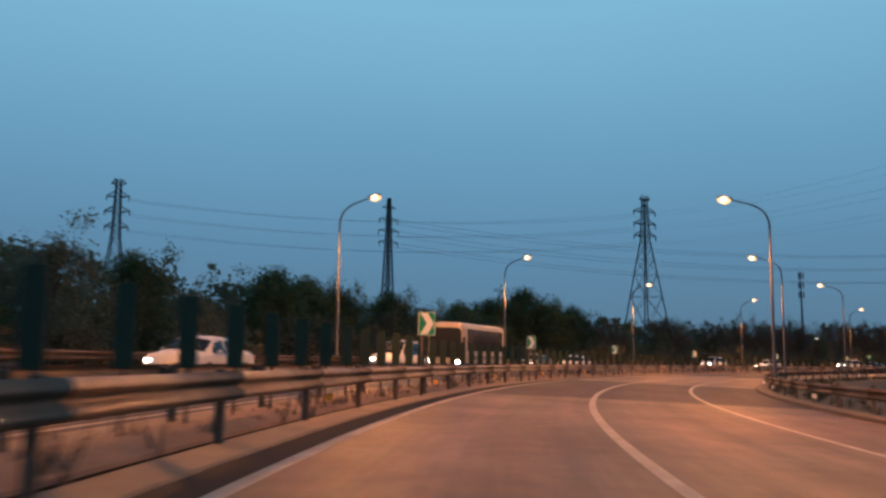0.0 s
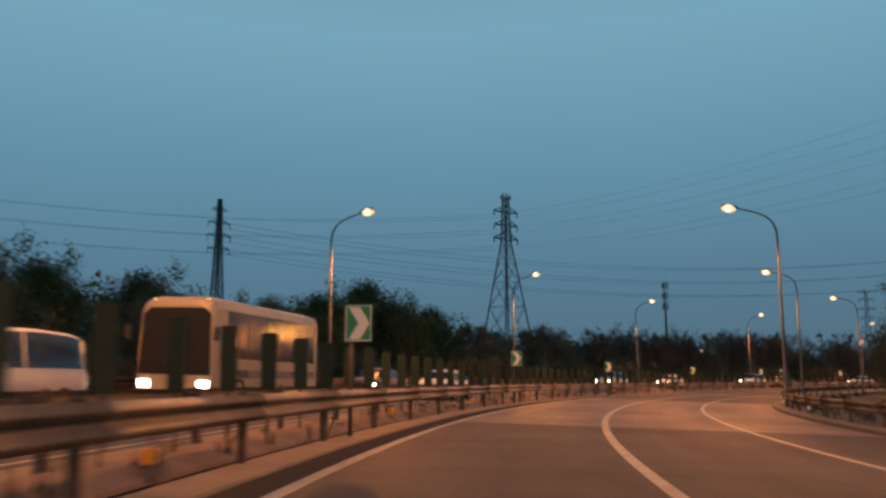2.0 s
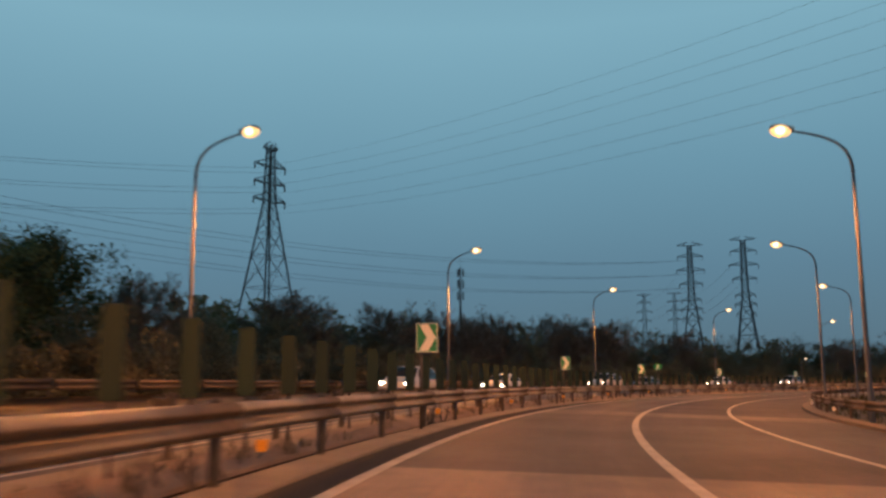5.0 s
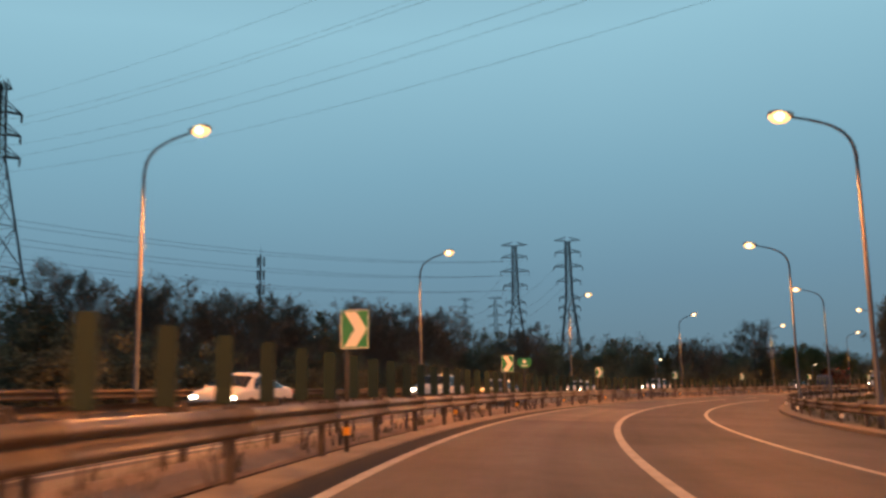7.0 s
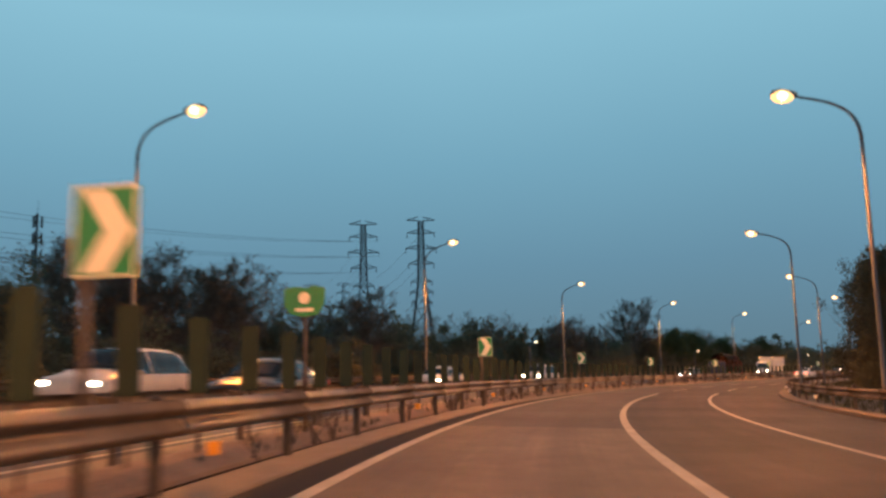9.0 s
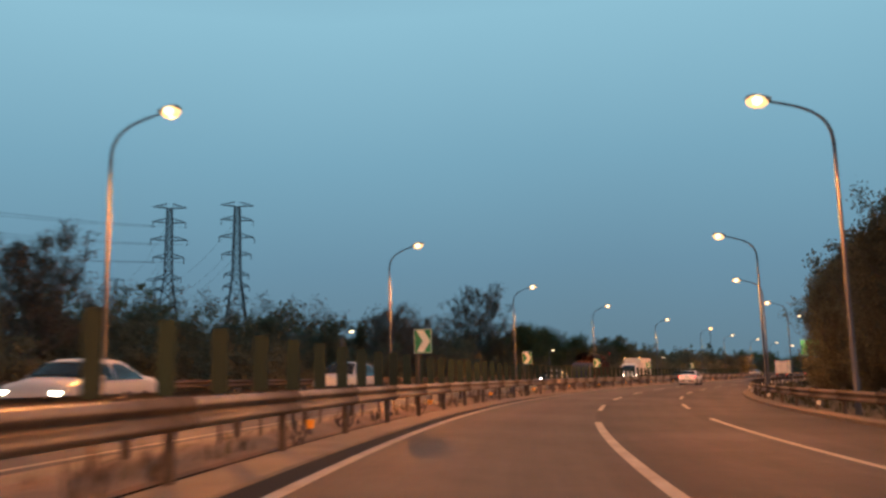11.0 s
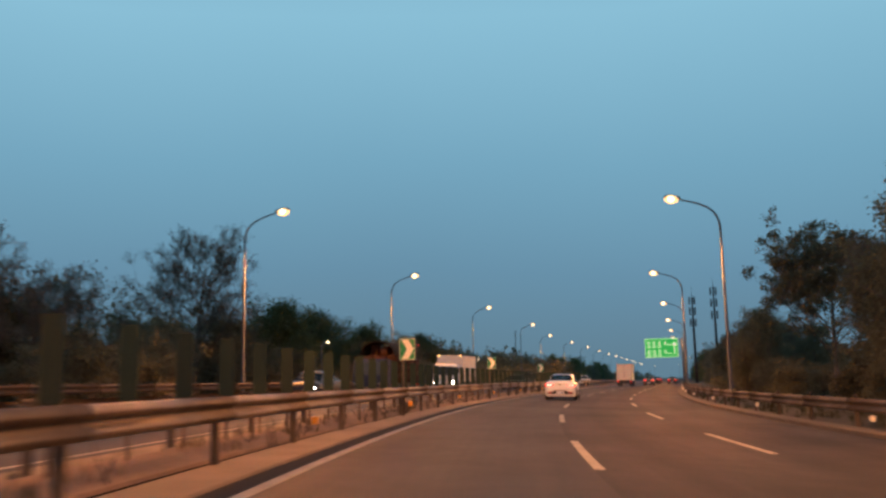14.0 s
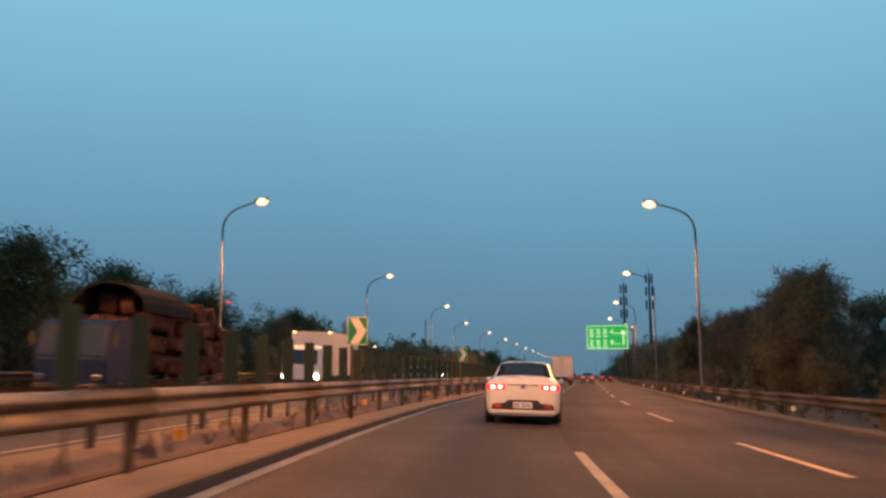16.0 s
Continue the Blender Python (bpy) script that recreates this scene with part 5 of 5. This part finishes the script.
def direction_sign():
    """Stands at the foot of its mast; the board hangs out over -x and faces -y."""
    thing = tagged(empty("direction_sign"), "large lit green direction sign on a steel mast", "road sign")
    bm = bmesh.new()
    tube(bm, [(0, 0.15, 0), (0, 0.15, 7.4)], [0.17, 0.13], 14)
    part("mast", bm, POLE, thing, smooth=True)
    for z in (5.0, 6.9):
        bm = bmesh.new()
        tube(bm, [(0, 0.15, z), (-4.6, 0.15, z)], 0.07, 10)
        part("mast_arm", bm, POLE, thing, smooth=True)
    bm = bmesh.new()
    box(bm, (-3.05, 0, 5.95), (4.9, 0.05, 2.9), bevel=0.015)
    board = part("board", bm, SIGN_BRIGHT, thing)
    bm = bmesh.new()
    for a, b, c, d in ((-5.46, 4.55, -0.64, 4.61), (-5.46, 7.29, -0.64, 7.35), (-5.46, 4.61, -5.40, 7.29), (-0.70, 4.61, -0.64, 7.29)):
        prism(bm, [(a, b), (c, b), (c, d), (a, d)], -0.034, -0.022)
    part("border", bm, SIGN_TEXT, board)
    bm = bmesh.new()
    prism(bm, [(-1.22, 5.0), (-1.08, 5.0), (-1.08, 6.35), (-0.86, 6.2), (-0.86, 6.5), (-1.15, 6.85), (-1.44, 6.5), (-1.44, 6.2), (-1.22, 6.35)], -0.034, -0.022)
    part("arrow", bm, SIGN_TEXT, board, "pale upward arrow")
    for z, km in ((6.3, "4"), (5.0, "9")):
        lettering(km, 0.95, (-2.75, -0.028, z), board, Matrix())
        lettering("km", 0.48, (-2.2, -0.028, z), board, Matrix())
        for i in range(3):
            bm = bmesh.new()
            x = -5.15 + 0.8 * i
            for dx, dz, w, h in ((0.25, 0.55, 0.5, 0.08), (0.25, 0.28, 0.42, 0.08), (0.25, 0.0, 0.5, 0.08), (0.22, 0.0, 0.08, 0.6)):
                prism(bm, [(x + dx - w / 2, z + dz), (x + dx + w / 2, z + dz), (x + dx + w / 2, z + dz + h), (x + dx - w / 2, z + dz + h)], -0.034 - 0.002 * (w < 0.1), -0.022)
            part("character_bars", bm, SIGN_TEXT, board, "plain pale bars")
        for i in range(3):
            bm = bmesh.new()
            prism(bm, [(-5.15 + 0.8 * i, z - 0.28), (-4.6 + 0.8 * i, z - 0.28), (-4.6 + 0.8 * i, z - 0.16), (-5.15 + 0.8 * i, z - 0.16)], -0.034, -0.022)
            part("small_bar", bm, SIGN_TEXT, board, "small plain pale bar")
    return thing


direction_sign().matrix_basis = stand(353.0, 11.0, -0.1)


def route_shield():
    thing = tagged(empty("route_sign"), "small green route shield with a pale emblem on a post", "road sign")
    bm = bmesh.new()
    tube(bm, [(0, 0.03, 0), (0, 0.03, 2.4)], 0.035, 10)
    part("post", bm, POST, thing, smooth=True)
    bm = bmesh.new()
    pr = [(-0.36, 2.42), (-0.2, 2.46), (0, 2.43), (0.2, 2.46), (0.36, 2.42), (0.36, 2.15), (0.24, 1.98), (0, 1.94), (-0.24, 1.98), (-0.36, 2.15)]
    prism(bm, pr, -0.012, 0.012)
    plate = part("plate", bm, SIGN_GREEN, thing)
    bm = bmesh.new()
    prism(bm, [(0.10 * math.cos(math.pi * i / 8), 2.26 + 0.10 * math.sin(math.pi * i / 8)) for i in range(16)], -0.018, -0.011)
    part("emblem", bm, SIGN_PALE, plate, "pale round emblem")
    bm = bmesh.new()
    prism(bm, [(-0.16, 2.03), (0.16, 2.03), (0.16, 2.09), (-0.16, 2.09)], -0.018, -0.011)
    part("bar", bm, SIGN_PALE, plate, "plain pale bar")
    return thing


route_shield().matrix_basis = stand(153.0, -1.7, 0.1, 4)


def antenna_mast(x, y, top, label):
    thing = tagged(empty("antenna_mast", pose(x, y, -0.6)), label, "mast", "masts")
    bm = bmesh.new()
    tube(bm, [(0, 0, 0), (0, 0, top * 0.6), (0, 0, top)], [0.42, 0.3, 0.16], 10)
    part("pole", bm, LATTICE, thing, smooth=True)
    bm = bmesh.new()
    bar(bm, (0, 0, top), (0, 0, top + 2.2), 0.08, 0.03, 5)
    part("lightning_rod", bm, LATTICE, thing)
    for z in (top - 1.4, top - 4.2, top - 7.2):
        for i in range(3):
            a = i * 2.094
            bm = bmesh.new()
            box(bm, (0.75 * math.cos(a), 0.75 * math.sin(a), z), (0.28, 0.38, 2.0), bevel=0.04)
            bar(bm, (0, 0, z), (0.75 * math.cos(a), 0.75 * math.sin(a), z), 0.1)
            part("antenna", bm, LATTICE, thing, "long panel antenna")
    return thing


antenna_mast(98.8, 273.4, 30.5, "thin dark antenna mast behind the trees")
antenna_mast(339.0, 182.9, 24.0, "dark antenna mast beside the outer verge")
antenna_mast(351.0, 189.5, 23.0, "dark antenna mast beside the outer verge")


def utility_pole(x, y, top):
    thing = tagged(empty("utility_pole", pose(x, y, -0.6, 0, 0, 35)), "dark utility pole with two cross-arms", "utility pole", "utility poles")
    bm = bmesh.new()
    tube(bm, [(0, 0, 0), (0, 0, top)], [0.17, 0.11], 10)
    part("pole", bm, BARK, thing, smooth=True)
    for z in (top - 0.4, top - 1.5):
        bm = bmesh.new()
        box(bm, (0, 0, z), (2.4, 0.12, 0.12), bevel=0.01)
        arm = part("cross_arm", bm, BARK, thing)
        for x0 in (-1.05, 0.0, 1.05):
            bm = bmesh.new()
            bar(bm, (x0, 0, z + 0.05), (x0, 0, z + 0.3), 0.1, 0.06, 8)
            part("insulator", bm, PLATE, arm, "pale ceramic insulator")
    return thing


utility_pole(391.5, 251.5, 18.2)


def far_lamp(x, y, top):
    thing = tagged(empty("street_lamp", pose(x, y, -0.6)), "small distant street lamp among the trees", "street lamp", "distant lamps")
    bm = bmesh.new()
    tube(bm, [(0, 0, 0), (0, 0, top - 0.5), (0.3, 0, top - 0.1), (0.9, 0, top)], [0.08, 0.06, 0.05, 0.04], 8)
    part("pole", bm, POLE, thing, smooth=True)
    bm = bmesh.new()
    box(bm, (1.1, 0, top - 0.03), (0.28, 0.2, 0.12), bevel=0.04)
    part("lens", bm, LAMP_CORE, thing, "glowing pale lens")
    return thing


for s, o, h in ((286, -19.0, 5.4), (232, -18.5, 5.6), (306, 17.5, 6.0), (340, -18.0, 5.0), (180, -32.0, 7.0)):
    p = spot(s, o, 0, True)
    far_lamp(p.x, p.y, h)

for s, o, h in ((560, 13.5, 9.5), (600, 16.0, 7.5), (640, 21.0, 8.5), (655, 9.0, 8.0), (700, -4.0, 8.0), (720, 12.0, 9.0), (770, 4.0, 8.5), (800, -10.0, 8.0), (820, 16.0, 9.0)):
    p = spot(s, o, 0, True)
    far_lamp(p.x, p.y, h)

# reflectors on the guardrails
bm = bmesh.new()
prism(bm, [(-0.05, 0.0), (0.05, 0.0), (0.065, 0.13), (-0.065, 0.13)], -0.02, 0.02)
tag_mesh = {}
for nm, mt in (("yellow", YELLOW), ("white", WHITE_TAG)):
    me = bpy.data.meshes.new("reflector")
    bm.to_mesh(me)
    me.materials.append(mt)
    tag_mesh[nm] = me
bm.free()
s = 3.0
while s < 330:
    ob = new("reflector", tag_mesh["yellow"])
    ob.matrix_basis = stand(s, -0.90, 0.30)
    tagged(ob, "yellow reflector fixed to a guardrail post", "reflector", "guardrail reflectors")
    ob = new("reflector", tag_mesh["white"])
    ob.matrix_basis = stand(s + 5, 10.78 + widen(s + 5), 0.30)
    tagged(ob, "white reflector fixed to a guardrail post", "reflector", "guardrail reflectors")
    s += 12.0

# ---- weeds on the median and verges ----
WEED = shader("dry_weeds", (0.13, 0.098, 0.058), 0.9, 0, (0.075, 0.066, 0.035), 0.3, 1.2, 20.0, 0.0, 0.8)


VERGE_GRASS = shader("verge_grass", (0.034, 0.038, 0.017), 0.9, 0, (0.025, 0.028, 0.013), 0.3, 1.2, 20.0, 0.0, 0.8, 0.0, 0.2)


def weeds(name, label, spans, n, seed, tall, material=WEED):
    rng = np.random.default_rng(seed)
    v, f = [], []
    for _ in range(n):
        s0, s1, o0, o1, z0, drift = spans[rng.integers(len(spans))]
        s = rng.uniform(s0, s1)
        c = spot(s, rng.uniform(o0, o1) + (widen(s) if drift else 0), z0)
        size = tall * rng.uniform(0.4, 1.2)
        for _ in range(9):
            a, lean = rng.uniform(0, 6.28), rng.uniform(0.05, 0.6) * size
            b = c + Vector((rng.normal() * 0.08, rng.normal() * 0.08, 0))
            tip = b + Vector((math.cos(a) * lean, math.sin(a) * lean, size * rng.uniform(0.5, 1.0)))
            w = Vector((-math.sin(a), math.cos(a), 0)) * 0.012
            i = len(v)
            v += [b - w, b + w, (b + tip) / 2 + w * 0.8, tip, (b + tip) / 2 - w * 0.8]
            f += [(i, i + 1, i + 2, i + 3, i + 4)]
    me = bpy.data.meshes.new(name)
    me.from_pydata([tuple(p) for p in v], [], f)
    me.materials.append(material)
    return tagged(new(name, me), label, "weeds", kind="stuff")


weeds("weeds", "dry weeds and grass tufts on the median", ((-5, 330, -2.3, -1.3, 0.08, False),), 600, 31, 0.26)
weeds("grass", "rough grass tufts along the verges", ((-5, 330, 11.4, 14.5, 0.03, True), (-5, 330, -16.5, -12.3, 0.03, False)), 2600, 32, 0.42, VERGE_GRASS)


def stems(name, label, s0, s1, o0, o1, n, seed):
    """Bare leaning stems of low shrubs beside the kerb."""
    rng = np.random.default_rng(seed)
    bm = bmesh.new()
    for _ in range(n):
        foot = spot(rng.uniform(s0, s1), rng.uniform(o0, o1), -0.02)
        for _ in range(rng.integers(2, 6)):
            tip = foot + Vector((rng.normal() * 0.13, rng.normal() * 0.16, rng.uniform(0.28, 0.62)))
            twig(bm, foot + Vector((rng.normal() * 0.05, rng.normal() * 0.05, 0)), tip, 0.02)
            for _ in range(3):
                b = foot.lerp(tip, rng.uniform(0.4, 0.9))
                twig(bm, b, b + Vector((rng.normal() * 0.1, rng.normal() * 0.1, rng.uniform(0.04, 0.18))), 0.009)
    me = bpy.data.meshes.new(name)
    bm.to_mesh(me)
    bm.free()
    me.materials.append(BARK)
    return tagged(new(name, me), label, "shrubs", kind="stuff")


stems("dry_stems", "bare dark stems of low shrubs along the median", 0, 330, -1.55, -1.2, 170, 41)
